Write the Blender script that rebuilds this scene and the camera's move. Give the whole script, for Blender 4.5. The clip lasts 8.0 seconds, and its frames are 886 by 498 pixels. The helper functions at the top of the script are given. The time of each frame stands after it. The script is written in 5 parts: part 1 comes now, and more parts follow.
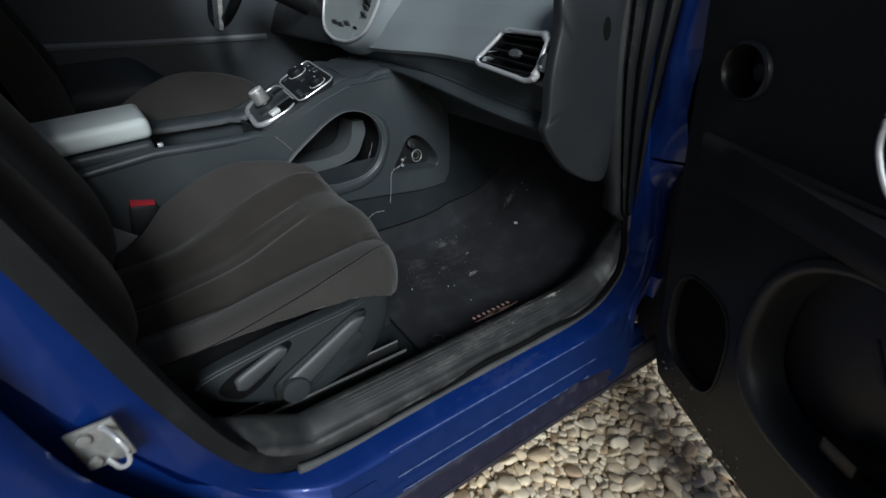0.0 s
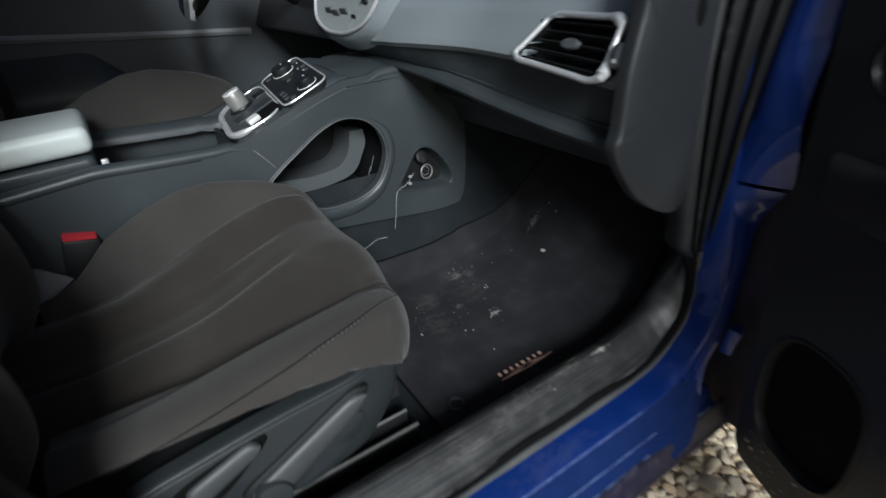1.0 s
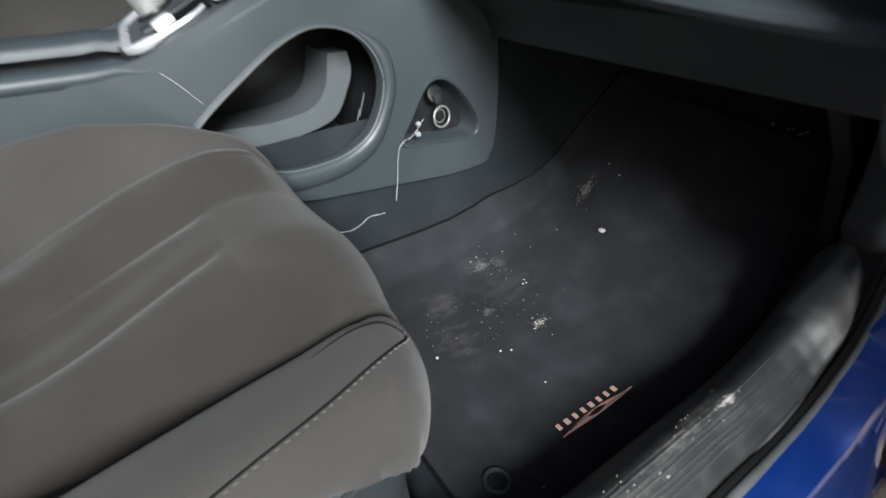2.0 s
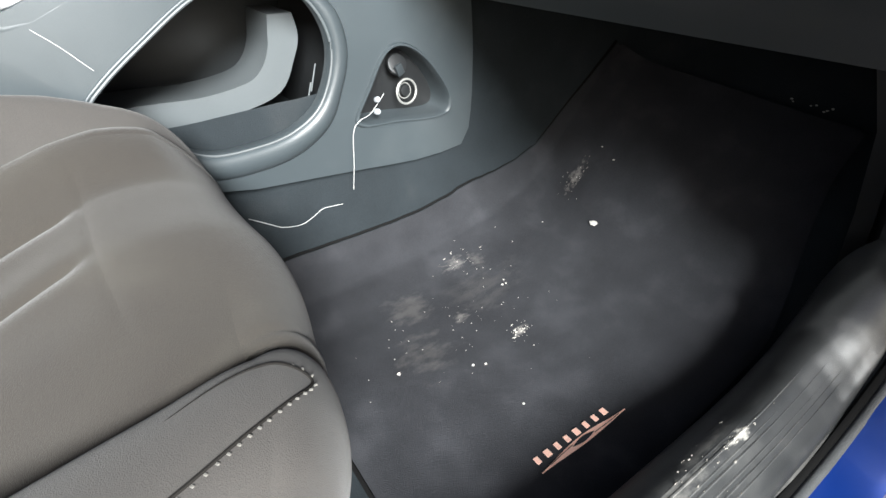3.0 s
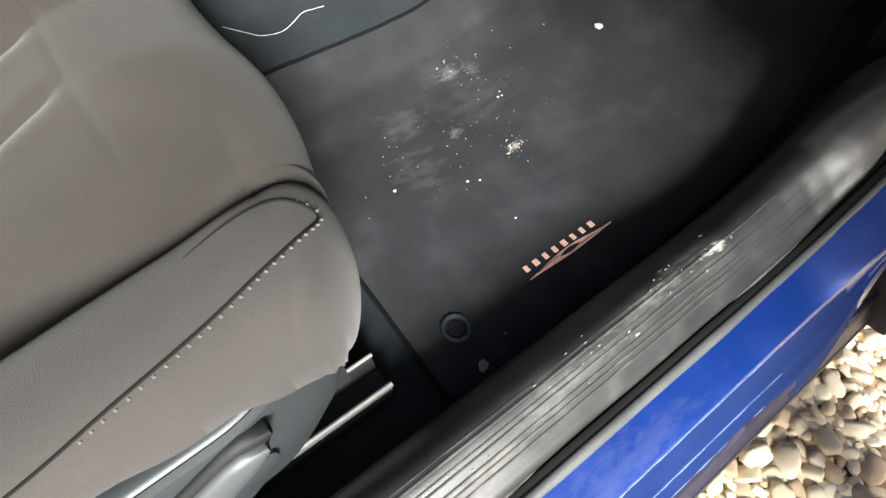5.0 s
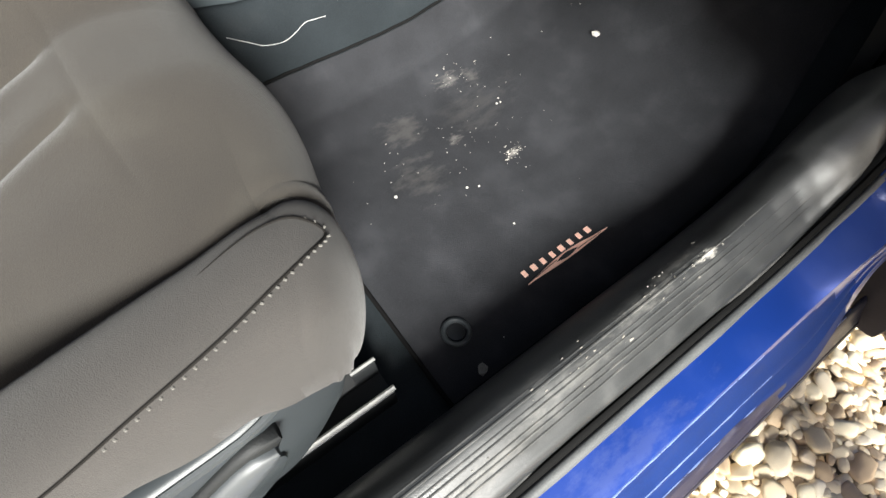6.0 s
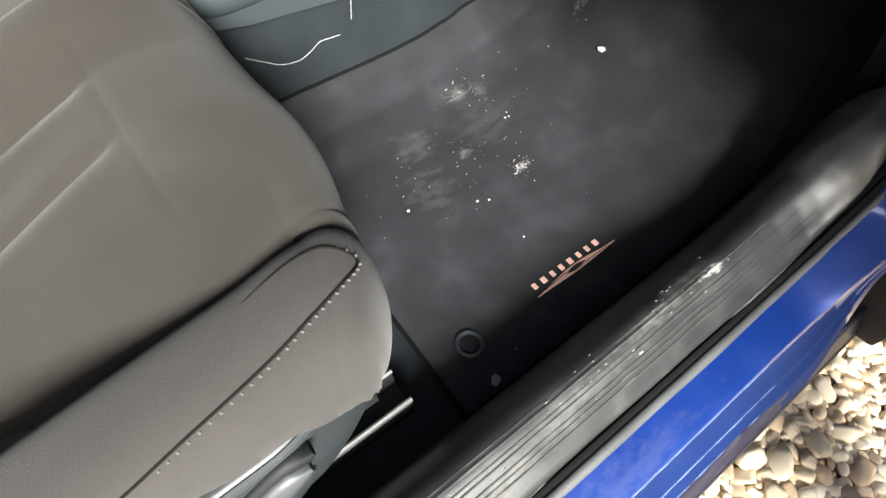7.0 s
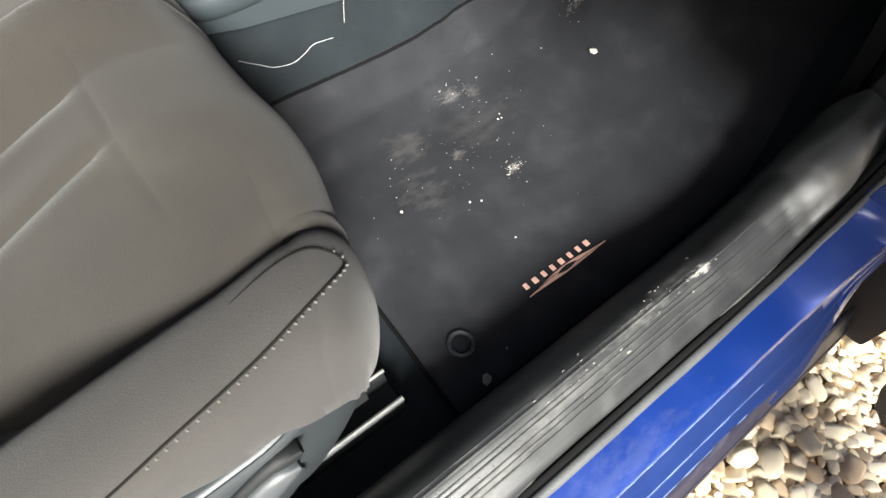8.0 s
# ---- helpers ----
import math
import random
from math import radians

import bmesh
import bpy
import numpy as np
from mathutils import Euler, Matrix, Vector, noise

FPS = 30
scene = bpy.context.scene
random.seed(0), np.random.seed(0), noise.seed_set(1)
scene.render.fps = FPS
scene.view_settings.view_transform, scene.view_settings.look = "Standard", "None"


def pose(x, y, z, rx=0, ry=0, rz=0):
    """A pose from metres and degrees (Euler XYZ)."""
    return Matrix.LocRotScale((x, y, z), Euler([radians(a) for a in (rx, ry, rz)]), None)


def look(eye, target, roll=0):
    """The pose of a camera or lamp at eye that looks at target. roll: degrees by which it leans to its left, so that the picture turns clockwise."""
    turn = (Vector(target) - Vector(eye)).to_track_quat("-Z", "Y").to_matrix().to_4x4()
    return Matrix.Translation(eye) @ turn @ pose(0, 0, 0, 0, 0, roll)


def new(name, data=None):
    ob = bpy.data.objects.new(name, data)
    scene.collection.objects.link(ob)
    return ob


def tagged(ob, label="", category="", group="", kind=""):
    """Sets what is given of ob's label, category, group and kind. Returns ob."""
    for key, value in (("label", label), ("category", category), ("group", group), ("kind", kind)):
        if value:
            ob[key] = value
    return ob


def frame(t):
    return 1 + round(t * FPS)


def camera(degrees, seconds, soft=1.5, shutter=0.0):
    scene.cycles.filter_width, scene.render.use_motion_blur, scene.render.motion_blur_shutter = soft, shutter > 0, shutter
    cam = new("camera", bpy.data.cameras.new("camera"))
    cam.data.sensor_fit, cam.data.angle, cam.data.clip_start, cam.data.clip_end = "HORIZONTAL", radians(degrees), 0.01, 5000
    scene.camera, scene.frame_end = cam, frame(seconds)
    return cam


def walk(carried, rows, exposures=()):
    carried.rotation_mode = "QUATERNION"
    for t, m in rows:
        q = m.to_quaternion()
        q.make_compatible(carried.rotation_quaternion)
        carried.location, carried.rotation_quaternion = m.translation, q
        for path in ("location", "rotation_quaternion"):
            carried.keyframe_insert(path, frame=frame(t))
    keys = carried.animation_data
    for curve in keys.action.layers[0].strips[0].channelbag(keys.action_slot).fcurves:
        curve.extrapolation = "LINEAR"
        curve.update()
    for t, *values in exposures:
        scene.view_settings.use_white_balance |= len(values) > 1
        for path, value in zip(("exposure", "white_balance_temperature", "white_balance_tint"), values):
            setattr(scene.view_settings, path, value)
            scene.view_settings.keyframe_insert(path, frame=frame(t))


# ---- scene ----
# Car axes: x towards the passenger's door, y forward, z up; gravel at z = 0. Metres.
cam = camera(81.2, 8.0, shutter=0.6)
PATH = [
    (0, (1.441, -0.752, 1.082), (-0.033, 0.186, 0.109), -3.6),
    (0.5, (1.348, -0.701, 1.058), (-0.126, 0.248, 0.095), -3.4),
    (1, (1.196, -0.649, 1.028), (-0.272, 0.308, 0.065), -3.2),
    (1.2, (1.113, -0.629, 1.006), (-0.353, 0.328, 0.038), -3.1),
    (2.3, (0.817, -0.440, 0.838), (-0.559, 0.476, -0.287), -2.9),
    (2.5, (0.801, -0.416, 0.831), (-0.571, 0.498, -0.301), -2.9),
    (3, (0.804, -0.389, 0.816), (-0.565, 0.524, -0.320), -2.9),
    (3.2, (0.804, -0.390, 0.816), (-0.548, 0.512, -0.345), -2.9),
    (3.5, (0.805, -0.399, 0.814), (-0.424, 0.426, -0.531), -3.1),
    (3.8, (0.798, -0.395, 0.819), (-0.277, 0.321, -0.701), -3.3),
    (4, (0.796, -0.394, 0.820), (-0.228, 0.286, -0.758), -3.4),
    (4.5, (0.790, -0.386, 0.825), (-0.161, 0.241, -0.819), -3.6),
    (6, (0.786, -0.386, 0.851), (-0.123, 0.224, -0.822), -3.4),
    (6.5, (0.780, -0.394, 0.870), (-0.124, 0.217, -0.806), -3.2),
    (7, (0.770, -0.397, 0.879), (-0.131, 0.216, -0.798), -3.3),
    (7.5, (0.770, -0.396, 0.890), (-0.131, 0.217, -0.787), -3.3),
    (8, (0.779, -0.390, 0.885), (-0.122, 0.222, -0.792), -3.4),
]
EXPOSURES = [(0.0, -0.85, 5700, 4), (0.5, -0.6, 5750, 5), (1.0, -0.4, 5800, 5), (1.2, -0.2, 5800, 5), (2.3, 1.1, 5900, 6), (2.5, 1.4, 5900, 6), (3.0, 1.75, 6050, 6), (3.5, 1.52, 6300, 6), (4.0, 1.42, 6350, 6), (4.5, 1.5, 6350, 6), (6.0, 1.62, 6350, 6), (8.0, 1.6, 6350, 6)]
walk(cam, [(t, look(eye, target, roll)) for t, eye, target, roll in PATH], EXPOSURES)

# ---- world and light ----
world = bpy.data.worlds.new("sky")
scene.world = world
world.use_nodes = True
wn = world.node_tree
sky = wn.nodes.new("ShaderNodeTexSky")
sky.sky_type, sky.sun_disc = "NISHITA", False
sky.sun_elevation, sky.sun_rotation = radians(28), radians(110)
sky.air_density, sky.dust_density, sky.ozone_density = 0.6, 5.0, 0.6
wn.links.new(sky.outputs[0], wn.nodes["Background"].inputs[0])
wn.nodes["Background"].inputs[1].default_value = 0.05
lamp = bpy.data.lights.new("sun", "SUN")
lamp.energy, lamp.angle, lamp.color = 5.0, radians(20), (1.0, 0.97, 0.93)
sun = new("sun", lamp)
sun.matrix_world = look((5.0, -1.80, 3.15), (0, 0, 0.2))

# ---- materials ----
def material(name, base, rough=0.5, metal=0.0, grain=400.0, vary=0.15, bump=0.05, stain=0.0, stain_scale=9.0,
             stain_colour=(0.3, 0.28, 0.25), coat=0.0, sheen=0.0, per_object=0.0, rough_vary=0.1, second=None, spec=0.5, coat_rough=0.06):
    """Base colour with fine grain, broad mottling and optional stains; bump from the grain."""
    m = bpy.data.materials.new(name)
    m.use_nodes = True
    nt = m.node_tree
    N, L = nt.nodes, nt.links
    b = N["Principled BSDF"]
    b.inputs["Metallic"].default_value = metal
    b.inputs["Coat Weight"].default_value = coat
    b.inputs["Coat Roughness"].default_value = coat_rough
    b.inputs["Sheen Weight"].default_value = sheen
    b.inputs["Specular IOR Level"].default_value = spec
    co = N.new("ShaderNodeTexCoord")
    fine = N.new("ShaderNodeTexNoise")
    fine.inputs["Scale"].default_value, fine.inputs["Detail"].default_value = grain, 3
    broad = N.new("ShaderNodeTexNoise")
    broad.inputs["Scale"].default_value, broad.inputs["Detail"].default_value = stain_scale, 6
    for n in (fine, broad):
        L.new(co.outputs["Object"], n.inputs["Vector"])
    def scaled(c, f):
        return tuple(max(0.0, v * f) for v in c) + (1,)
    r1 = N.new("ShaderNodeValToRGB")
    r1.color_ramp.elements[0].position, r1.color_ramp.elements[1].position = 0.3, 0.7
    r1.color_ramp.elements[0].color = scaled(base, 1 - vary)
    r1.color_ramp.elements[1].color = scaled(second or base, 1 + vary)
    mixf = N.new("ShaderNodeMath")
    mixf.operation = "MULTIPLY_ADD"
    mixf.inputs[1].default_value = 0.5
    L.new(fine.outputs["Fac"], mixf.inputs[0])
    half = N.new("ShaderNodeMath")
    half.operation, half.inputs[1].default_value = "MULTIPLY", 0.5
    L.new(broad.outputs["Fac"], half.inputs[0])
    L.new(half.outputs[0], mixf.inputs[2])
    L.new(mixf.outputs[0], r1.inputs["Fac"])
    colour = r1.outputs["Color"]
    if stain:
        sr = N.new("ShaderNodeValToRGB")
        sr.color_ramp.elements[0].position, sr.color_ramp.elements[1].position = 0.55, 0.75
        sr.color_ramp.elements[0].color, sr.color_ramp.elements[1].color = (0, 0, 0, 1), (stain, stain, stain, 1)
        L.new(broad.outputs["Fac"], sr.inputs["Fac"])
        mx = N.new("ShaderNodeMix")
        mx.data_type = "RGBA"
        mx.inputs["B"].default_value = (*stain_colour, 1)
        L.new(sr.outputs["Color"], mx.inputs["Factor"])
        L.new(colour, mx.inputs["A"])
        colour = mx.outputs["Result"]
    if per_object:
        oi = N.new("ShaderNodeObjectInfo")
        gi = N.new("ShaderNodeNewGeometry")
        ad = N.new("ShaderNodeMath")
        ad.operation = "ADD"
        L.new(oi.outputs["Random"], ad.inputs[0])
        L.new(gi.outputs["Random Per Island"], ad.inputs[1])
        fr = N.new("ShaderNodeMath")
        fr.operation = "FRACT"
        L.new(ad.outputs[0], fr.inputs[0])
        pr = N.new("ShaderNodeValToRGB")
        tones = [(0.0, (0.45, 0.31, 0.19)), (0.18, (0.80, 0.65, 0.44)), (0.38, (0.94, 0.83, 0.61)), (0.55, (0.64, 0.55, 0.42)),
                 (0.72, (0.90, 0.75, 0.51)), (0.86, (0.45, 0.34, 0.235)), (1.0, (0.92, 0.82, 0.64))]
        while len(pr.color_ramp.elements) < len(tones):
            pr.color_ramp.elements.new(0.5)
        for e, (p, c) in zip(pr.color_ramp.elements, tones):
            e.position, e.color = p, (*c, 1)
        L.new(fr.outputs[0], pr.inputs["Fac"])
        mx = N.new("ShaderNodeMix")
        mx.data_type, mx.blend_type = "RGBA", "MULTIPLY"
        mx.inputs["Factor"].default_value = per_object
        L.new(colour, mx.inputs["A"])
        L.new(pr.outputs["Color"], mx.inputs["B"])
        colour = mx.outputs["Result"]
    L.new(colour, b.inputs["Base Color"])
    rr = N.new("ShaderNodeMapRange")
    rr.inputs["To Min"].default_value, rr.inputs["To Max"].default_value = max(0.02, rough - rough_vary), min(1.0, rough + rough_vary)
    L.new(broad.outputs["Fac"], rr.inputs["Value"])
    L.new(rr.outputs[0], b.inputs["Roughness"])
    if bump:
        bp = N.new("ShaderNodeBump")
        bp.inputs["Strength"].default_value, bp.inputs["Distance"].default_value = bump, 0.002
        L.new(fine.outputs["Fac"], bp.inputs["Height"])
        L.new(bp.outputs["Normal"], b.inputs["Normal"])
    return m


def soil(mat, spots, colour):
    """Soft patches of dried dirt: (x, y, half width, half length, strength, grain) each, broken up by noise."""
    N, L = mat.node_tree.nodes, mat.node_tree.links
    b = N["Principled BSDF"]
    geo = N.new("ShaderNodeNewGeometry")
    for x, y, sx, sy, strength, grain in spots:
        sub = N.new("ShaderNodeVectorMath")
        sub.operation, sub.inputs[1].default_value = "SUBTRACT", (x, y, 0)
        L.new(geo.outputs["Position"], sub.inputs[0])
        mul = N.new("ShaderNodeVectorMath")
        mul.operation, mul.inputs[1].default_value = "MULTIPLY", (1 / sx, 1 / sy, 0)
        L.new(sub.outputs[0], mul.inputs[0])
        far = N.new("ShaderNodeVectorMath")
        far.operation = "LENGTH"
        L.new(mul.outputs[0], far.inputs[0])
        stretch = N.new("ShaderNodeVectorMath")
        stretch.operation, stretch.inputs[1].default_value = "MULTIPLY", (1.0, 0.45, 1.0)
        L.new(geo.outputs["Position"], stretch.inputs[0])
        nz = N.new("ShaderNodeTexNoise")
        nz.inputs["Scale"].default_value, nz.inputs["Detail"].default_value, nz.inputs["Roughness"].default_value = grain, 5, 0.65
        L.new(stretch.outputs[0], nz.inputs["Vector"])
        less = N.new("ShaderNodeMath")
        less.operation, less.inputs[1].default_value = "MULTIPLY_ADD", -0.30
        L.new(far.outputs["Value"], less.inputs[0])
        L.new(nz.outputs["Fac"], less.inputs[2])
        cut = N.new("ShaderNodeMapRange")
        cut.inputs["From Min"].default_value, cut.inputs["From Max"].default_value, cut.inputs["To Max"].default_value = 0.27, 0.50, strength
        L.new(less.outputs[0], cut.inputs["Value"])
        mx = N.new("ShaderNodeMix")
        mx.data_type = "RGBA"
        mx.inputs["B"].default_value = (*colour, 1)
        old = b.inputs["Base Color"].links[0].from_socket
        L.new(old, mx.inputs["A"])
        L.new(cut.outputs[0], mx.inputs["Factor"])
        L.new(mx.outputs["Result"], b.inputs["Base Color"])


PAINT = material("blue_paint", (0.0054, 0.032, 0.210), 0.40, 0.35, 1500, 0.12, 0.0, 0.05, 14, (0.20, 0.24, 0.36), coat=0.8, coat_rough=0.07, rough_vary=0.06)
# darker, duller copy of the blue paint: grime plus the shade of down-turned faces
GRIMED_SHADE = material("grimed_shaded_blue_paint", (0.006, 0.020, 0.098), 0.68, 0.0, 700, 0.25, 0.05, 0.30, 30, (0.018, 0.022, 0.050), rough_vary=0.15, spec=0.12)
CREASE_GLINT = material("rubbed_paint_glint", (0.17, 0.24, 0.48), 0.30, 0.2, 700, 0.5, 0.1, 0.5, 60, (0.24, 0.27, 0.40), coat=0.5)
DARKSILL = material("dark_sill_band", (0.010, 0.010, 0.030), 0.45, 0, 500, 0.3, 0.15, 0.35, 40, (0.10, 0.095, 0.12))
UNDERBODY = material("underbody_black", (0.02, 0.018, 0.03), 0.6, 0, 300, 0.3, 0.1, 0.25, 12, (0.12, 0.10, 0.10))
PLASTIC = material("dark_grey_plastic", (0.0289, 0.034, 0.0374), 0.46, 0, 1400, 0.15, 0.12, 0.12, 7, (0.09, 0.092, 0.092))
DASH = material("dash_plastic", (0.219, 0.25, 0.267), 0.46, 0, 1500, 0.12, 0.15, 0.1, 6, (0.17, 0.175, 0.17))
LEVER = material("smooth_lever_plastic", (0.055, 0.060, 0.064), 0.48, 0, 900, 0.12, 0.05, 0.15, 12, (0.09, 0.092, 0.092))
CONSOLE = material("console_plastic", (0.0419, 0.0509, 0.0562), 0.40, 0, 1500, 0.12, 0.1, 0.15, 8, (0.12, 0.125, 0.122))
FARDOOR = material("far_door_trim", (0.065, 0.075, 0.085), 0.5, 0, 900, 0.2, 0.1, 0.1, 8, (0.09, 0.095, 0.10))
BINDING = material("black_binding", (0.007, 0.007, 0.007), 0.8, 0, 900, 0.2, 0.0, spec=0.05)
LINER = material("grey_tray_liner", (0.08, 0.0896, 0.0944), 0.5, 0, 1200, 0.1, 0.1)
ENDCAP = material("dark_dash_cap", (0.020, 0.022, 0.024), 0.42, 0, 1300, 0.15, 0.12, 0.15, 9, (0.045, 0.046, 0.046))
BLACK = material("black_plastic", (0.0112, 0.012, 0.0128), 0.4, 0, 900, 0.2, 0.06, 0.1, 10, (0.04, 0.04, 0.042))
DOORTRIM = material("black_door_trim", (0.0204, 0.02175, 0.02295), 0.45, 0, 900, 0.2, 0.1, 0.08, 8, (0.025, 0.025, 0.025), spec=0.3)
SCUFF = material("scuffed_sill_plastic", (0.027, 0.028, 0.0285), 0.42, 0, 700, 0.3, 0.12, 0.40, 22, (0.105, 0.103, 0.098), rough_vary=0.14, spec=0.9)
WEATHERED = material("weathered_rubber", (0.0765, 0.0799, 0.0816), 0.6, 0, 600, 0.3, 0.2, 0.4, 25, (0.09, 0.088, 0.085))
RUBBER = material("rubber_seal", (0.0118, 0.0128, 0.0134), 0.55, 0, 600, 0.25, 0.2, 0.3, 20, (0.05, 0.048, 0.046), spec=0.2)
FABRIC = material("seat_fabric", (0.0322, 0.0282, 0.0252), 0.95, 0, 1100, 0.24, 0.35, 0.55, 9, (0.050, 0.046, 0.039), sheen=0.15, second=(0.0345, 0.0308, 0.0258), spec=0.2)
FABRIC_SIDE = material("seat_side_fabric", (0.0470, 0.0437, 0.0410), 0.92, 0, 1300, 0.22, 0.35, 0.30, 8, (0.066, 0.062, 0.059), sheen=0.15, spec=0.2)
THREADLIGHT = material("stitch_thread", (0.133, 0.1274, 0.1155), 0.8, 0, 900, 0.1, 0.0)
SEAM_SHADE = material("seam_shadow_cord", (0.014, 0.013, 0.012), 0.9, 0, 900, 0.2, 0.0, spec=0.05)
CARPET = material("carpet", (0.0205, 0.0249, 0.0281), 1.0, 0, 900, 0.35, 0.7, 0.2, 9, (0.06, 0.057, 0.054), spec=0.1)
MAT = material("floor_mat_carpet", (0.0290, 0.0298, 0.0333), 1.0, 0, 1000, 0.35, 0.7, 0.4, 14, (0.055, 0.056, 0.062), spec=0.1)
CHROME = material("satin_chrome", (0.80, 0.81, 0.82), 0.30, 0.55, 400, 0.05, 0.0)
SATIN = material("satin_silver", (0.82, 0.83, 0.83), 0.36, 0.25, 700, 0.06, 0.0)
STEEL = material("zinc_steel", (0.36, 0.36, 0.345), 0.38, 0.5, 300, 0.15, 0.1, 0.3, 40, (0.3, 0.28, 0.25))
SILVERVINYL = material("pale_armrest_vinyl", (0.66, 0.71, 0.69), 0.38, 0, 700, 0.08, 0.15)
RIB = material("worn_rib_plastic", (0.0562, 0.057, 0.057), 0.4, 0, 500, 0.4, 0.1, 0.6, 30, (0.16, 0.155, 0.145))
RED = material("red_button", (0.55, 0.035, 0.05), 0.4, 0, 300, 0.1, 0.0)
PALE = material("pale_plastic", (0.30, 0.32, 0.34), 0.6, 0, 200, 0.1, 0.0)
SALMON = material("salmon_embroidery", (0.90, 0.56, 0.45), 0.85, 0, 900, 0.25, 0.4)
DEBRIS = material("pale_crumbs", (0.52, 0.50, 0.46), 0.8, 0, 300, 0.25, 0.3)
DUST = material("dried_mud", (0.26, 0.245, 0.22), 0.95, 0, 300, 0.3, 0.5)
DUSTPALE = material("pale_dried_mud", (0.36, 0.345, 0.31), 0.95, 0, 300, 0.3, 0.5)
WIRE = material("white_thread", (0.75, 0.75, 0.73), 0.5, 0, 200, 0.05, 0.0)
PEBBLE = material("river_pebble", (1.0, 1.0, 1.0), 0.75, 0, 60, 0.16, 0.25, 0.15, 25, (0.75, 0.7, 0.62), per_object=1.0)
SAND = material("sand_bed", (0.30, 0.245, 0.18), 0.95, 0, 120, 0.4, 0.8, 0.3, 20, (0.32, 0.27, 0.2))
HEADLINER = material("pale_headliner", (0.35, 0.35, 0.34), 0.95, 0, 500, 0.06, 0.1)
SCREEN = material("grey_display", (0.30, 0.33, 0.33), 0.25, 0, 200, 0.06, 0.0)


SILL_SPOTS = [(0.705, 0.022, 0.0055, 0.026, 0.95, 160), (0.703, -0.075, 0.012, 0.075, 0.17, 120), (0.716, -0.19, 0.014, 0.09, 0.09, 130), (0.690, -0.02, 0.008, 0.06, 0.14, 180), (0.728, -0.30, 0.012, 0.10, 0.10, 110)]
for m in (SCUFF, RIB):
    soil(m, SILL_SPOTS, (0.46, 0.44, 0.40))
soil(MAT, [(0.228, 0.018, 0.016, 0.030, 0.28, 150), (0.402, 0.008, 0.010, 0.016, 0.65, 170), (0.249, 0.275, 0.014, 0.026, 0.45, 150), (0.30, 0.02, 0.06, 0.08, 0.06, 60),
           (0.27, -0.10, 0.04, 0.05, 0.12, 60), (0.36, -0.13, 0.05, 0.05, 0.10, 60), (0.245, 0.05, 0.02, 0.02, 0.15, 150), (0.33, -0.045, 0.012, 0.02, 0.30, 140)], (0.30, 0.28, 0.26))
soil(PAINT, [(0.80, -0.20, 0.03, 0.16, 0.08, 90)], (0.34, 0.36, 0.42))
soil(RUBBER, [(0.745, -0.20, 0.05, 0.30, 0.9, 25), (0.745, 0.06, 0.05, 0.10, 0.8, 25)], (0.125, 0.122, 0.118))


# ---- mesh helpers ----
def thing(name, at, label, category, group="", kind=""):
    e = new(name)
    e.location = at
    e.empty_display_size = 0.05
    return tagged(e, label, category, group, kind)


def root_of(ob):
    p = Vector((0, 0, 0))
    while ob is not None:
        p = p + ob.location
        ob = ob.parent
    return p


def part(name, bm, mat, parent=None, label="", smooth=40, at=None):
    """One mesh object out of a bmesh in world coordinates, under a thing or a part."""
    base = root_of(parent) if parent is not None else Vector(at or (0, 0, 0))
    bmesh.ops.recalc_face_normals(bm, faces=bm.faces)
    bmesh.ops.translate(bm, vec=-base, verts=bm.verts)
    me = bpy.data.meshes.new(name)
    bm.to_mesh(me)
    bm.free()
    me.materials.append(mat)
    if smooth:
        me.shade_smooth()
        me.set_sharp_from_angle(angle=radians(smooth))
    ob = new(name, me)
    if parent is not None:
        ob.parent = parent
    else:
        ob.location = base
    if label:
        ob["label"] = label
    return ob


def rbox(size, at=(0, 0, 0), bevel=0.005, turn=None, bm=None, seg=2):
    """A box with rounded edges; turn is a matrix or Euler degrees."""
    b2 = bmesh.new()
    bmesh.ops.create_cube(b2, size=1.0)
    bmesh.ops.scale(b2, vec=size, verts=b2.verts)
    if bevel:
        bmesh.ops.bevel(b2, geom=b2.edges[:] + b2.verts[:], offset=min(bevel, min(size) * 0.45), segments=seg, profile=0.6, affect="EDGES")
    m = Matrix.Translation(at)
    if turn is not None:
        m = m @ (turn if isinstance(turn, Matrix) else pose(0, 0, 0, *turn))
    bmesh.ops.transform(b2, matrix=m, verts=b2.verts)
    return join(bm, b2)


def join(bm, b2):
    if bm is None:
        return b2
    me = bpy.data.meshes.new("tmp")
    b2.to_mesh(me)
    b2.free()
    bm.from_mesh(me)
    bpy.data.meshes.remove(me)
    return bm


def spline(pts, n=8, closed=False):
    """Catmull-Rom through points of any dimension."""
    P = [np.array(p, float) for p in pts]
    k = len(P)
    out = []
    for i in range(k if closed else k - 1):
        p1, p2 = P[i], P[(i + 1) % k]
        p0 = P[i - 1] if (closed or i) else 2 * p1 - p2
        p3 = P[(i + 2) % k] if (closed or i + 2 < k) else 2 * p2 - p1
        for j in range(n):
            t = j / n
            out.append(0.5 * (2 * p1 + (p2 - p0) * t + (2 * p0 - 5 * p1 + 4 * p2 - p3) * t * t + (3 * p1 - p0 - 3 * p2 + p3) * t ** 3))
    if not closed:
        out.append(P[-1])
    return out


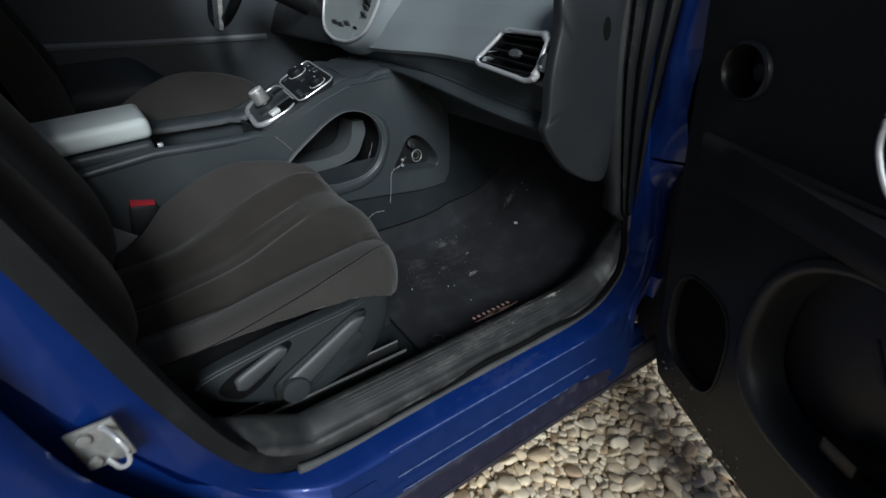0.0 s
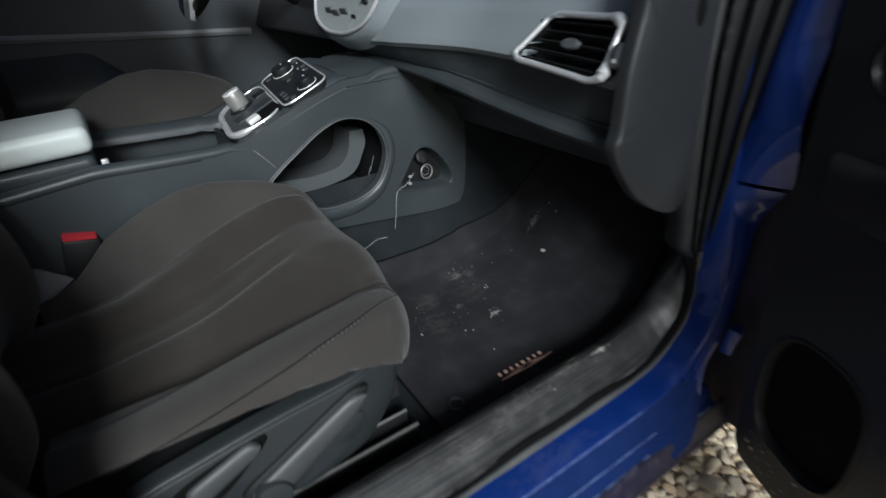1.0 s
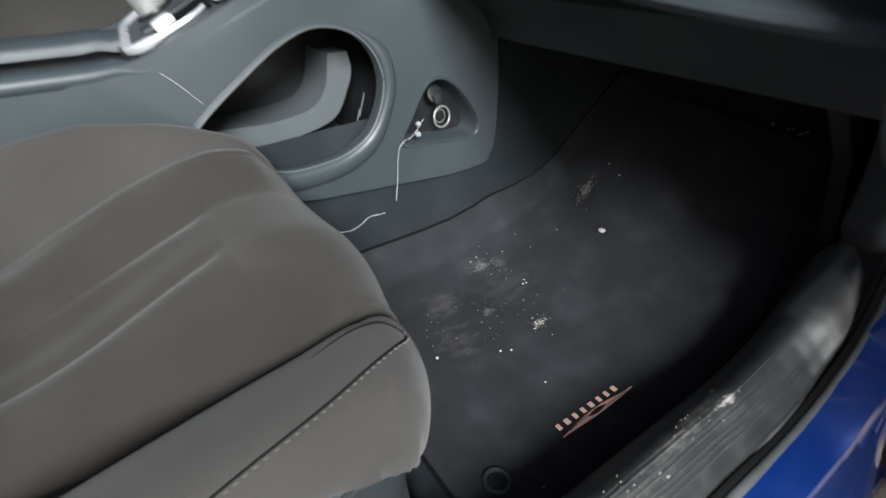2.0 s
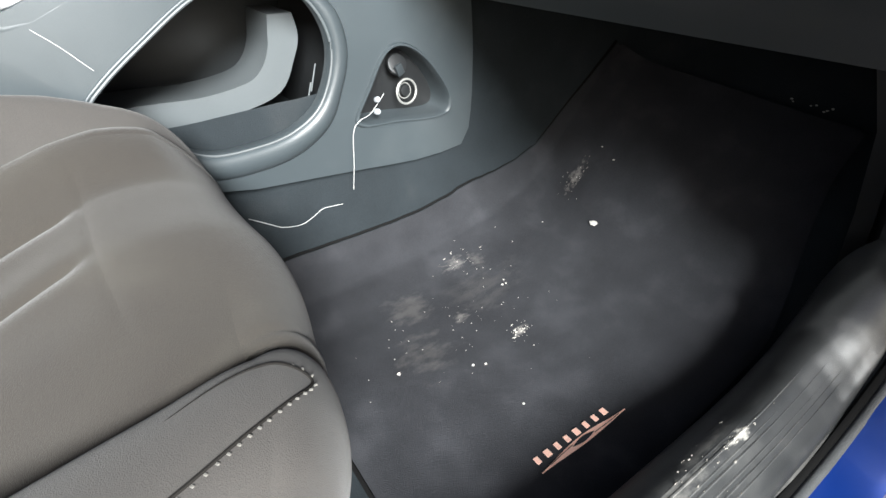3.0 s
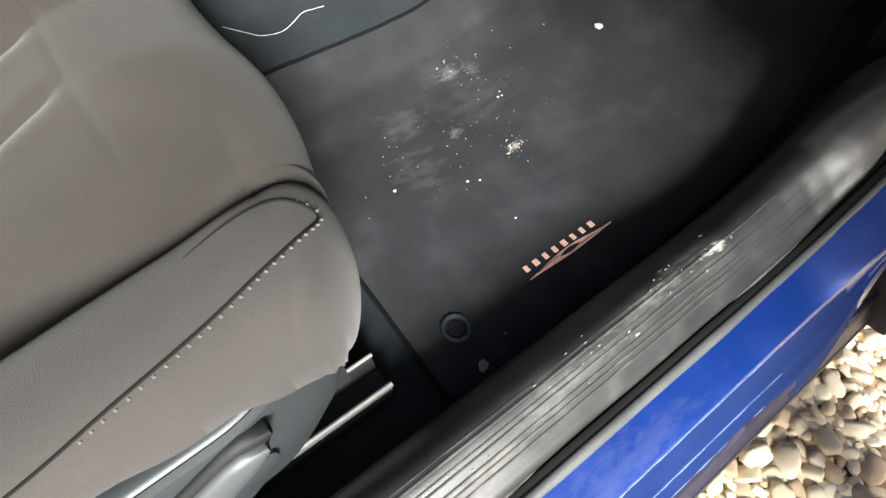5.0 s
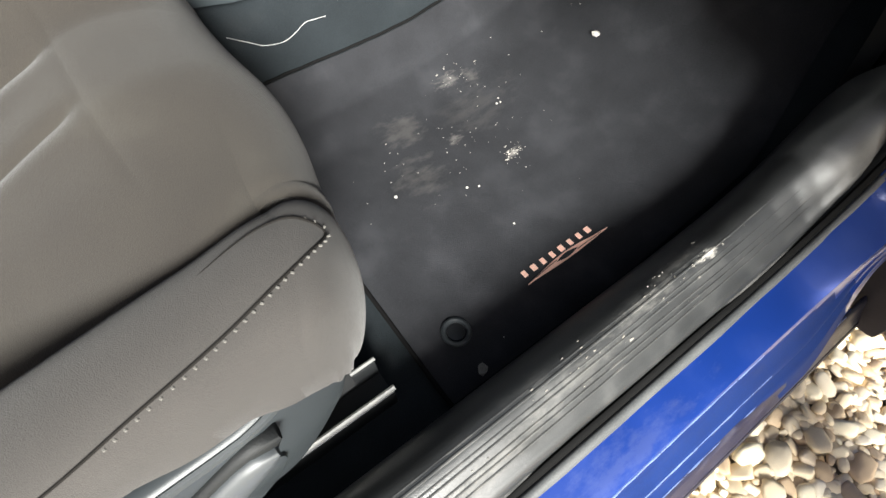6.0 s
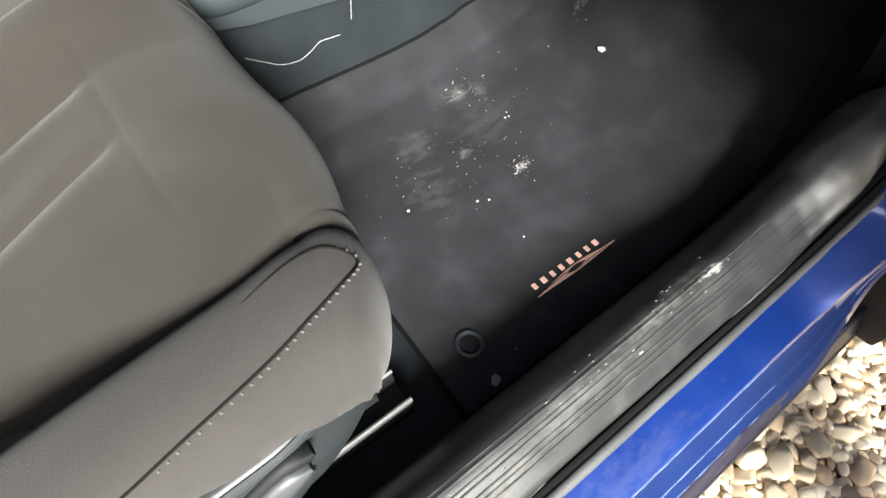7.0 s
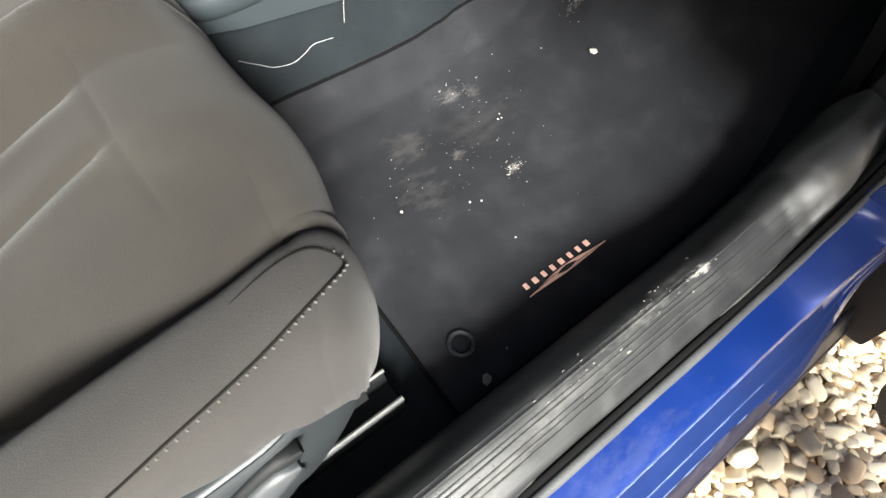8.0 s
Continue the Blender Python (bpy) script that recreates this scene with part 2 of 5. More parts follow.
def loft(rings, closed=True, caps=True, loop=False, bm=None):
    """Skin over rings of equal length."""
    bm = bm or bmesh.new()
    V = [[bm.verts.new(tuple(p)) for p in r] for r in rings]
    n = len(V[0])
    for i in range(len(V) if loop else len(V) - 1):
        a, b = V[i], V[(i + 1) % len(V)]
        for j in range(n if closed else n - 1):
            bm.faces.new((a[j], a[(j + 1) % n], b[(j + 1) % n], b[j]))
    if caps and closed and not loop:
        bm.faces.new(V[0][::-1])
        bm.faces.new(V[-1])
    return bm


def tube(pts, r, sides=8, bm=None, loop=False, squash=(1, 1)):
    """A round bar along points; r a number or a function of 0..1."""
    P = [Vector(p) for p in pts]
    rings = []
    up = Vector((0, 0, 1))
    k = len(P)
    for i, p in enumerate(P):
        if loop:
            t = (P[(i + 1) % k] - P[i - 1]).normalized()
        else:
            t = (P[min(i + 1, k - 1)] - P[max(i - 1, 0)]).normalized()
        side = t.cross(up)
        if side.length < 0.05:
            side = t.cross(Vector((1, 0, 0)))
        side.normalize()
        nn = side.cross(t)
        rr = r(i / (k - 1)) if callable(r) else r
        rings.append([p + rr * squash[0] * math.cos(a) * side + rr * squash[1] * math.sin(a) * nn for a in np.linspace(0, 2 * math.pi, sides, endpoint=False)])
    return loft(rings, True, not loop, loop, bm)


def sheet(f, nu, nv, thick=0.0, bm=None):
    """A grid f(u, v), u and v in 0..1, given thickness along its normals."""
    b2 = bmesh.new()
    V = [[b2.verts.new(tuple(f(i / nu, j / nv))) for j in range(nv + 1)] for i in range(nu + 1)]
    for i in range(nu):
        for j in range(nv):
            b2.faces.new((V[i][j], V[i + 1][j], V[i + 1][j + 1], V[i][j + 1]))
    if thick:
        bmesh.ops.recalc_face_normals(b2, faces=b2.faces)
        bmesh.ops.solidify(b2, geom=b2.faces[:], thickness=thick)
    return join(bm, b2)


def plate(outline, holes, to3d, thick, bevel=0.0):
    """A flat plate with holes: 2D outlines filled, put in place by to3d(a, b, depth)."""
    bm = bmesh.new()
    edges = []
    for ring in [outline] + list(holes):
        vs = [bm.verts.new((float(p[0]), float(p[1]), 0)) for p in ring]
        edges += [bm.edges.new((vs[i], vs[(i + 1) % len(vs)])) for i in range(len(vs))]
    bmesh.ops.triangle_fill(bm, use_beauty=True, use_dissolve=False, edges=edges)
    ret = bmesh.ops.extrude_face_region(bm, geom=bm.faces[:])
    for v in [g for g in ret["geom"] if isinstance(g, bmesh.types.BMVert)]:
        v.co.z = 1.0
    for v in bm.verts:
        v.co = Vector(to3d(v.co.x, v.co.y, v.co.z * thick))
    return bm


def disc(at, axis, r, depth, seg=24, bevel=0.002, bm=None):
    """A short cylinder with rounded rims, along axis."""
    b2 = bmesh.new()
    bmesh.ops.create_cone(b2, cap_ends=True, segments=seg, radius1=r, radius2=r, depth=depth)
    if bevel:
        rim = [e for e in b2.edges if len(e.link_faces) == 2 and any(len(f.verts) > 4 for f in e.link_faces)]
        bmesh.ops.bevel(b2, geom=rim, offset=bevel, segments=2, profile=0.6, affect="EDGES")
    q = Vector(axis).to_track_quat("Z", "Y").to_matrix().to_4x4()
    bmesh.ops.transform(b2, matrix=Matrix.Translation(at) @ q, verts=b2.verts)
    return join(bm, b2)


def torus(at, axis, R, r, seg=32, sides=8, bm=None, squash=1.0):
    q = Vector(axis).to_track_quat("Z", "Y").to_matrix()
    pts = [Vector(at) + q @ Vector((R * math.cos(a), R * squash * math.sin(a), 0)) for a in np.linspace(0, 2 * math.pi, seg, endpoint=False)]
    return tube(pts, r, sides, bm, loop=True)


def smooth01(t):
    t = min(1.0, max(0.0, t))
    return t * t * (3 - 2 * t)


# ---- ground ----
bm = bmesh.new()
bmesh.ops.create_grid(bm, x_segments=40, y_segments=40, size=1.0)
for v in bm.verts:
    for a in (0, 1):
        c = v.co[a]
        v.co[a] = math.copysign(abs(c) ** 3.0 * 400, c)
    r = math.hypot(v.co.x, v.co.y)
    v.co.z = -0.022 + (0.004 * noise.noise(v.co * 3) if r < 8 else 0.0)
ground = part("ground", bm, SAND, None, "", 60)
tagged(ground, "sandy bed under loose cream and tan river pebbles", "gravel ground", kind="structure")

# ---- car body round the open door ----
OPENING = [(-1.02, 1.26), (-0.965, 1.12), (-0.918, 1.0), (-0.885, 0.90), (-0.855, 0.80), (-0.825, 0.69), (-0.795, 0.58), (-0.752, 0.45), (-0.70, 0.355),
           (-0.64, 0.316), (-0.56, 0.309), (-0.45, 0.313), (-0.30, 0.316), (-0.15, 0.317), (0.0, 0.318), (0.06, 0.321), (0.11, 0.330), (0.150, 0.347), (0.182, 0.374),
           (0.198, 0.405), (0.202, 0.46), (0.180, 0.58), (0.158, 0.72), (0.142, 0.88), (0.12, 1.0)]
SILL_Z = 0.316
SIDE = spline(OPENING, 6)


def lean_in(z):
    """How far the body leans inward above the waistline."""
    return -0.32 * max(0.0, z - 0.95)


def swept(profile, path=SIDE, wave=0.0):
    """A profile of (x, d) carried round the door opening, d outward from its edge."""
    rings = []
    for i, p in enumerate(path):
        t = path[min(i + 1, len(path) - 1)] - path[max(i - 1, 0)]
        t = t / np.hypot(*t)
        n = np.array((t[1], -t[0]))
        w = wave * math.sin(p[0] * 23.0) * math.sin(p[0] * 9 + 1)
        rings.append([(x + lean_in(p[1]), *(p + n * (d + w))) for x, d in profile])
    return rings


car = thing("car", (0.8, -0.3, 0.15), "blue car body with glossy sill, parked on pebbles", "car")
PANEL = [(0.700, 0.054), (0.757, 0.024), (0.768, 0.0115), (0.785, 0.0160), (0.803, 0.0220), (0.8100, 0.0250), (0.8145, 0.0280), (0.8175, 0.0340), (0.8190, 0.0420), (0.8300, 0.0640),
         (0.8345, 0.0700), (0.8385, 0.0750), (0.8415, 0.0810), (0.8425, 0.0880), (0.8480, 0.0960), (0.8515, 0.0995), (0.8545, 0.1025), (0.8575, 0.1100), (0.8630, 0.1290), (0.870, 0.146), (0.860, 0.150), (0.700, 0.134)]


def jamb(rear, x, d, z):
    """Behind the seat the jamb is one smooth strip that narrows towards the sill, then folds inward."""
    wide = float(np.interp(z, [0.30, 0.40, 0.50, 0.65, 0.85, 1.2], [0.030, 0.034, 0.052, 0.082, 0.100, 0.10]))
    s = min(1.0, max(0.0, (x - 0.757) / 0.100))
    x1, d1 = 0.757 + 0.036 * s ** 0.8, 0.020 + (wide - 0.004) * s
    if x > 0.857 or d > 0.130:
        x1, d1 = 0.775, 0.020 + wide
    if x < 0.757:
        x1, d1 = x, d
    return (x + (x1 - x) * rear, d + (d1 - d) * rear)


def jamb_front(front, x, d):
    """Round the front corner only the strip inside the first crease climbs on; the rest folds in behind it."""
    if x <= 0.815:
        return (x, d * (1 - front) + front * (d if x < 0.76 else 0.006))
    return (x - front * 0.75 * (x - 0.815), d * (1 - front) + front * (0.008 + 0.30 * (d - 0.028)))


rings = []
for i, p in enumerate(SIDE):
    if p[0] > 0.12 and p[1] > 0.45:
        continue
    t = SIDE[min(i + 1, len(SIDE) - 1)] - SIDE[max(i - 1, 0)]
    t = t / np.hypot(*t)
    n = np.array((t[1], -t[0]))
    rear = smooth01((-0.60 - p[0]) / 0.10)
    front = smooth01((p[0] - 0.08) / 0.09)
    ring = []
    for x, d in PANEL:
        x, d = jamb(rear, x, d, p[1])
        x, d = jamb_front(front, x, d)
        ring.append((max(x, 0.752 if p[0] > 0.04 else 0.7) + lean_in(p[1]), *(p + n * d)))
    rings.append(ring)
body_side = part("body_side_panel", loft(rings, True, True), PAINT, car, "glossy metallic blue painted sill and door jamb, grimed and shade-darkened below", 24)
# faces below the first crease take the copy with shade in its colour
body_side.data.materials.append(GRIMED_SHADE)
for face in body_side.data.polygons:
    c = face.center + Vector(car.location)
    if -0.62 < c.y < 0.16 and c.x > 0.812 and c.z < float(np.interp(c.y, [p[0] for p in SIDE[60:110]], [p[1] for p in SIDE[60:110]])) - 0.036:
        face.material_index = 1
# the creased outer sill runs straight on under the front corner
part("lower_sill", loft([[(x - 0.0008, y, SILL_Z - d) for x, d in PANEL[9:-1]] + [(0.78, y, SILL_Z - 0.134), (0.78, y, SILL_Z - 0.080)] for y in (0.0, 0.08, 0.16, 0.215)], True, True), GRIMED_SHADE, car, "creased blue outer sill, grimed, with shade put into its colour", 24)
part("lower_sill", loft([[(x - 0.0008, y, SILL_Z - d) for x, d in PANEL[9:-1]] + [(0.78, y, SILL_Z - 0.134), (0.78, y, SILL_Z - 0.080)] for y in (-1.15, -0.9, -0.7, -0.54)], True, True), GRIMED_SHADE, car, "creased blue outer sill, grimed, with shade put into its colour", 24)
# near-black band over the lowest sill faces, and the pinch weld's dirty lip
LIP = [(0.858, 0.149), (0.873, 0.147), (0.876, 0.155), (0.872, 0.160), (0.862, 0.159)]
low = [p for p in SIDE if p[1] < 0.5 and -0.62 < p[0] < 0.0] + [np.array((y, SILL_Z)) for y in (0.03, 0.10, 0.17, 0.25)]
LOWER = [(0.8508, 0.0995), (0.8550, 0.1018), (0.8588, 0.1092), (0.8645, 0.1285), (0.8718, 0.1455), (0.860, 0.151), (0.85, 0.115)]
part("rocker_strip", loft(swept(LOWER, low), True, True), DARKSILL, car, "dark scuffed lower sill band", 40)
part("sill_lip", loft(swept(LIP, low), True, True), UNDERBODY, car, "dark dirt-stained lower sill lip")
# pale tubes on the creases: rubbed edges, brightened to carry the shiny highlight too
WORN_GLINT = [(x, SILL_Z - d) for x, d in ((0.8160, 0.0305), (0.8392, 0.0760), (0.8528, 0.1004))]
for k, (x, z) in enumerate(WORN_GLINT):
    pts = [(x + 0.0004 * noise.noise(Vector((y * 60, k, 0))), y, z + 0.0004 * noise.noise(Vector((y * 45, k, 5)))) for y in np.linspace(-0.50, 0.10 + 0.05 * k, 120)]
    part("worn_crease", tube(pts, lambda f: 0.0012 + 0.0004 * math.sin(f * 91) * math.sin(f * 37), 6), CREASE_GLINT, car, "pale rubbed paint and painted highlight along the crease", 60)
SEALP = [(0.733, 0.020), (0.732, -0.012), (0.735, -0.018), (0.741, -0.019), (0.748, -0.014), (0.753, -0.005), (0.7545, 0.004), (0.754, 0.016)]
SEALS = [(0.744, 0.020), (0.743, 0.010), (0.745, 0.006), (0.748, 0.004), (0.751, 0.003), (0.7535, 0.004), (0.7546, 0.007), (0.754, 0.016)]
rings = []
for i, p in enumerate(SIDE):
    t = SIDE[min(i + 1, len(SIDE) - 1)] - SIDE[max(i - 1, 0)]
    t = t / np.hypot(*t)
    n = np.array((t[1], -t[0]))
    low_part = smooth01((p[0] + 0.66) / 0.14)
    rear = smooth01((-0.60 - p[0]) / 0.14)
    front = smooth01((p[0] - 0.06) / 0.08) * smooth01((0.55 - p[1]) / 0.1)
    rings.append([(x + 0.010 * rear * (x > 0.745) + lean_in(p[1]), *(p + n * (d * (1 - 0.8 * front * (d < -0.004)) + rear * (0.026 if d > -0.008 else 0.012)))) for x, d in [(a0 + (a1 - a0) * low_part, b0 + (b1 - b0) * low_part) for (a0, b0), (a1, b1) in zip(SEALP, SEALS)]])
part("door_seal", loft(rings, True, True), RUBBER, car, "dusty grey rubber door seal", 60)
BEAD = [(0.7528, 0.016), (0.7528, 0.004), (0.7550, 0.0005), (0.7585, 0.0008), (0.7612, 0.005), (0.7612, 0.016)]
bead = swept(BEAD, [p for p in SIDE if p[0] > -0.60], 0.0060)
for i in range(16):
    c = np.mean(bead[i], axis=0)
    bead[i] = [tuple(c + (np.array(q) - c) * (0.08 + 0.92 * i / 16) - np.array((0, 0, 0.012 * (1 - i / 16)))) for q in bead[i]]
part("seal_bead", loft(bead, True, True), BINDING, car, "wavy black inner bead of the seal", 60)
FLANGE = [(0.7610, 0.020), (0.7610, 0.0085), (0.7650, 0.0060), (0.7710, 0.0075), (0.7735, 0.0140), (0.7735, 0.020)]
part("seal_lip", loft(swept(FLANGE, [p for p in SIDE if p[0] > -0.66], 0.0030), True, True), WEATHERED, car, "thin weathered grey outer rubber lip", 60)

# ribbed plastic sill plate
RISE = [(0.640, 0.235), (0.652, 0.29), (0.657, 0.314), (0.665, 0.331), (0.676, 0.345), (0.690, 0.3555), (0.703, 0.3585), (0.716, 0.3525), (0.728, 0.3435), (0.740, 0.3325), (0.7520, 0.3215), (0.7522, 0.275)]


def sill_at(x):
    xs = [p[0] for p in RISE[2:-2]]
    return float(np.interp(x, xs, [p[1] for p in RISE[2:-2]]))


prof = spline(RISE, 3)
rings = []
def sill_up(y):
    return float(np.interp(y, [-0.80, -0.70, -0.62, 0.03, 0.06, 0.09, 0.12, 0.15, 0.172, 0.186, 0.198, 0.206, 0.22, 0.25], [0.10, 0.05, 0.0, 0.0, 0.002, 0.006, 0.014, 0.026, 0.041, 0.056, 0.076, 0.100, 0.135, 0.17]))


def sill_rise(x, y):
    """The ribbed top runs on straight while its outer edge climbs with the door seal."""
    if y < 0:
        return sill_up(y)
    inner = float(np.interp(y, [0.0, 0.06, 0.12, 0.18, 0.22, 0.25], [0.0, 0.002, 0.012, 0.040, 0.080, 0.12]))
    return inner + (max(inner, sill_up(y)) - inner) * smooth01((x - 0.660) / 0.085)


for y in np.concatenate((np.linspace(-0.80, 0.02, 60), np.linspace(0.03, 0.25, 56))):
    rings.append([(p[0], y, p[1] + sill_rise(p[0], y) * smooth01((p[1] - 0.25) / 0.1)) for p in prof] + [(0.70, y, 0.235)])
sill_plate = part("sill_plate", loft(rings, True, True), SCUFF, car, "scuffed dark grey ribbed plastic sill plate")
for k, x in enumerate((0.6985, 0.7035, 0.7115, 0.7165, 0.7245, 0.7295, 0.7350)):
    pts = []
    for y in np.linspace(-0.60 + 0.01 * k, 0.205 - 0.008 * k, 90):
        pts.append((x, y, sill_at(x) + sill_rise(x, y) - 0.0002 + 0.0002 * noise.noise(Vector((x * 90, y * 30, 0)))))
    part("rib", tube(pts, lambda s: 0.0013 * min(1, 12 * s, 4 * (1 - s)) + 0.0001, 6), RIB, sill_plate)

# inner kick panel and pillar trim ahead of the seat, and the pillar trim behind it
# front pillar: dark trim and seals out to the paint, then the blue hinge face in two lengths
PIL_Z = [0.36, 0.40, 0.44, 0.48, 0.55, 0.62, 0.70, 0.80, 0.88, 0.94, 1.08]
PIL_X = [0.754, 0.757, 0.761, 0.769, 0.779, 0.791, 0.802, 0.814, 0.824, 0.831, 0.845]
PIL_Y = [0.166, 0.205, 0.213, 0.210, 0.203, 0.190, 0.180, 0.170, 0.168, 0.170, 0.175]


def pillar_in(z):
    return np.array((float(np.interp(z, PIL_Z, PIL_X)), float(np.interp(z, PIL_Z, PIL_Y))))


def pillar_section(z, items):
    a, b = np.array((0.752, float(np.interp(z, [0.40, 0.46, 0.58, 0.72, 0.88, 1.08], [0.168, 0.172, 0.160, 0.130, 0.100, 0.095])))), pillar_in(z)
    d = b - a
    n = np.array((d[1], -d[0])) / np.hypot(*d)
    tuck = np.array((-0.012, 0.085)) * smooth01((0.56 - z) / 0.09)
    return [(*(a + d * f + n * o + tuck), z) for f, o in items]


zs = np.linspace(0.455, 1.08, 40)
for nm, items, mt, lb in (("pillar_trim", [(-0.35, -0.05), (-0.30, -0.006), (-0.10, 0.006), (0.10, 0.010), (0.20, 0.008), (0.24, 0.0), (0.25, -0.06)], ENDCAP, "dark grey plastic front pillar trim"),
                          ("pillar_seal", [(0.25, -0.05), (0.255, 0.001), (0.30, 0.010), (0.40, 0.011), (0.46, 0.004), (0.47, -0.05)], RUBBER, "dark rubber pillar seal"),
                          ("pillar_seal", [(0.48, -0.05), (0.49, 0.000), (0.56, 0.007), (0.70, 0.004), (0.76, -0.004), (0.78, -0.05)], BLACK, "black rubber pillar seal"),
                          ("pillar_seal", [(0.77, -0.05), (0.79, -0.003), (0.85, 0.004), (0.94, 0.003), (0.99, -0.004), (1.0, -0.05)], BLACK, "black outer pillar seal")):
    part(nm, loft([pillar_section(z, items) for z in zs], True, True), mt, car, lb, 50)
UPPER = [(0.698, 0.884, 0.201), (0.72, 0.886, 0.197), (0.75, 0.886, 0.185), (0.80, 0.885, 0.166), (0.86, 0.885, 0.170), (0.92, 0.886, 0.186), (1.0, 0.888, 0.182), (1.08, 0.890, 0.178)]
LOWER_PRONG = [(0.41, 0.813, 0.208), (0.44, 0.819, 0.207), (0.48, 0.820, 0.216), (0.55, 0.821, 0.237), (0.62, 0.837, 0.239), (0.66, 0.858, 0.222), (0.682, 0.874, 0.201), (0.691, 0.877, 0.200)]
for z0, z1, out in ((0.698, 1.08, UPPER), (0.41, 0.691, LOWER_PRONG)):
    rings = []
    for z in np.linspace(z0, z1, 26):
        i2 = pillar_in(z)
        o = np.array([float(np.interp(z, [q[0] for q in out], [q[k] for q in out])) for k in (1, 2)])
        m = (i2 + o) / 2 + np.array((0.006, -0.004))
        rings.append([(*i2, z), (*(i2 * 0.72 + m * 0.28 + np.array((0.003, -0.002))), z), (*m, z), (*(o * 0.8 + m * 0.2), z), (*o, z), (o[0] - 0.008, o[1] + 0.010, z), (0.79, o[1] + 0.03, z), (0.79, i2[1] + 0.05, z)])
    part("hinge_face", loft(rings, True, True), PAINT, car, "blue painted front pillar face", 50)
part("pillar_trim", loft([[(0.660, y0 + 0.10, z), (0.700, y0 + 0.055, z), (0.735, y0 + 0.014, z), (0.752, y0, z), (0.752, y0 + 0.03, z), (0.66, y0 + 0.13, z)]
                          for z in np.linspace(0.38, 0.74, 24) for y0 in (float(np.interp(z, [0.38, 0.43, 0.48, 0.55, 0.60, 0.72], [0.262, 0.236, 0.202, 0.170, 0.162, 0.134])),)], True, True), BLACK, car, "black plastic inner pillar trim", 50)
rear = [p for p in SIDE if p[0] < -0.665]
TRIMR = [(0.690, 0.05), (0.690, 0.010), (0.706, 0.002), (0.722, 0.0), (0.730, 0.010), (0.732, 0.03), (0.732, 0.05)]
part("pillar_trim", loft(swept(TRIMR, rear), True, True), BLACK, car, "black plastic centre pillar trim")
bm = plate([(0.30, 0.24), (0.62, 0.24), (0.62, 0.95), (0.05, 0.95), (0.05, 0.78), (0.134, 0.692), (0.218, 0.609), (0.27, 0.50), (0.30, 0.40)], [], lambda a, b, d: (0.655 + d, a, b), 0.02)
part("kick_panel", bm, BLACK, car, "black plastic kick panel")

# the recessed centre pillar face that carries the striker, and the edge of the rear door beyond it
bm = plate([(-0.80, 0.42), (-0.66, 0.285), (-0.50, 0.275), (-0.50, 0.13), (-1.10, 0.13), (-1.14, 0.95), (-1.00, 0.95), (-0.93, 0.80), (-0.86, 0.55)], [],
           lambda a, b, d: (0.784 - d + lean_in(b), a - 0.02, b), 0.02)
part("centre_pillar", bm, PAINT, car, "deep blue painted centre pillar")
edge = spline([(-0.985, 1.0), (-0.958, 0.85), (-0.935, 0.70), (-0.905, 0.57), (-0.855, 0.47), (-0.80, 0.36), (-0.77, 0.2)], 6)
rings = [[(0.845, p[0], p[1]), (0.856, p[0] - 0.006, p[1]), (0.872, p[0] - 0.02, p[1] - 0.004), (0.892, p[0] - 0.07, p[1] - 0.01), (0.90, -1.9, p[1]), (0.84, -1.9, p[1])] for p in edge]
part("rear_door_edge", loft(rings, True, True), PAINT, car, "blue rear door edge")

striker = part("striker", rbox((0.006, 0.058, 0.068), (0.808, -0.880, 0.572), 0.0025, (8, 0, -12)), STEEL, car, "zinc-plated steel door striker")
loop = spline([(0.812, -0.872, 0.600), (0.830, -0.862, 0.600), (0.842, -0.856, 0.594), (0.846, -0.852, 0.577), (0.844, -0.856, 0.556), (0.834, -0.868, 0.546), (0.812, -0.880, 0.545)], 5)
part("loop", tube(loop, 0.0033, 10), CHROME, striker, "bright wire loop")
for dz in (-0.022, 0.022):
    part("bolt", disc((0.814, -0.893, 0.572 + dz * 0.9), (1, 0, 0), 0.0085, 0.006, 12, 0.0015), STEEL, striker)

# fender, far side, roof and bulkheads that close the cabin
part("fender", loft([[(0.88 + 0.012 * math.sin(z * 5), y, z) for z in np.linspace(0.2, 0.98, 9)] + [(0.84, y, 0.98), (0.84, y, 0.2)] for y in (0.262, 0.5, 0.9, 1.2)], True, True), PAINT, car)
part("hinge", rbox((0.012, 0.022, 0.105), (0.889, 0.226, 0.858), 0.004, (0, 4, 12)), PAINT, car, "blue painted door hinge")
part("hinge", rbox((0.022, 0.030, 0.058), (0.858, 0.200, 0.392), 0.006, (0, 8, 14)), PAINT, car, "blue painted lower door hinge")
part("hinge_recess", rbox((0.115, 0.05, 0.90), (0.845, 0.283, 0.595), 0.01), UNDERBODY, car, "black liner in the gap behind the door")
tip = [[(0.857 + 0.017 * f * math.cos(q), 0.232 + 0.016 * f * math.sin(q), z) for q in np.linspace(0, 2 * math.pi, 20, endpoint=False)] for z in np.linspace(0.905, 1.09, 24) for f in (0.15 + 0.85 * math.sqrt(smooth01((z - 0.90) / 0.05)),)]
part("fender_tip", loft(tip), PAINT, car, "glossy blue rounded fender tip", 60)
part("door_edge_bead", tube(spline([(0.888, 0.196, 1.08), (0.897, 0.198, 1.0), (0.906, 0.20, 0.955), (0.902, 0.20, 0.925), (0.896, 0.20, 0.912)], 6), 0.0045, 8), PAINT, car, "glossy blue flange edge", 60)
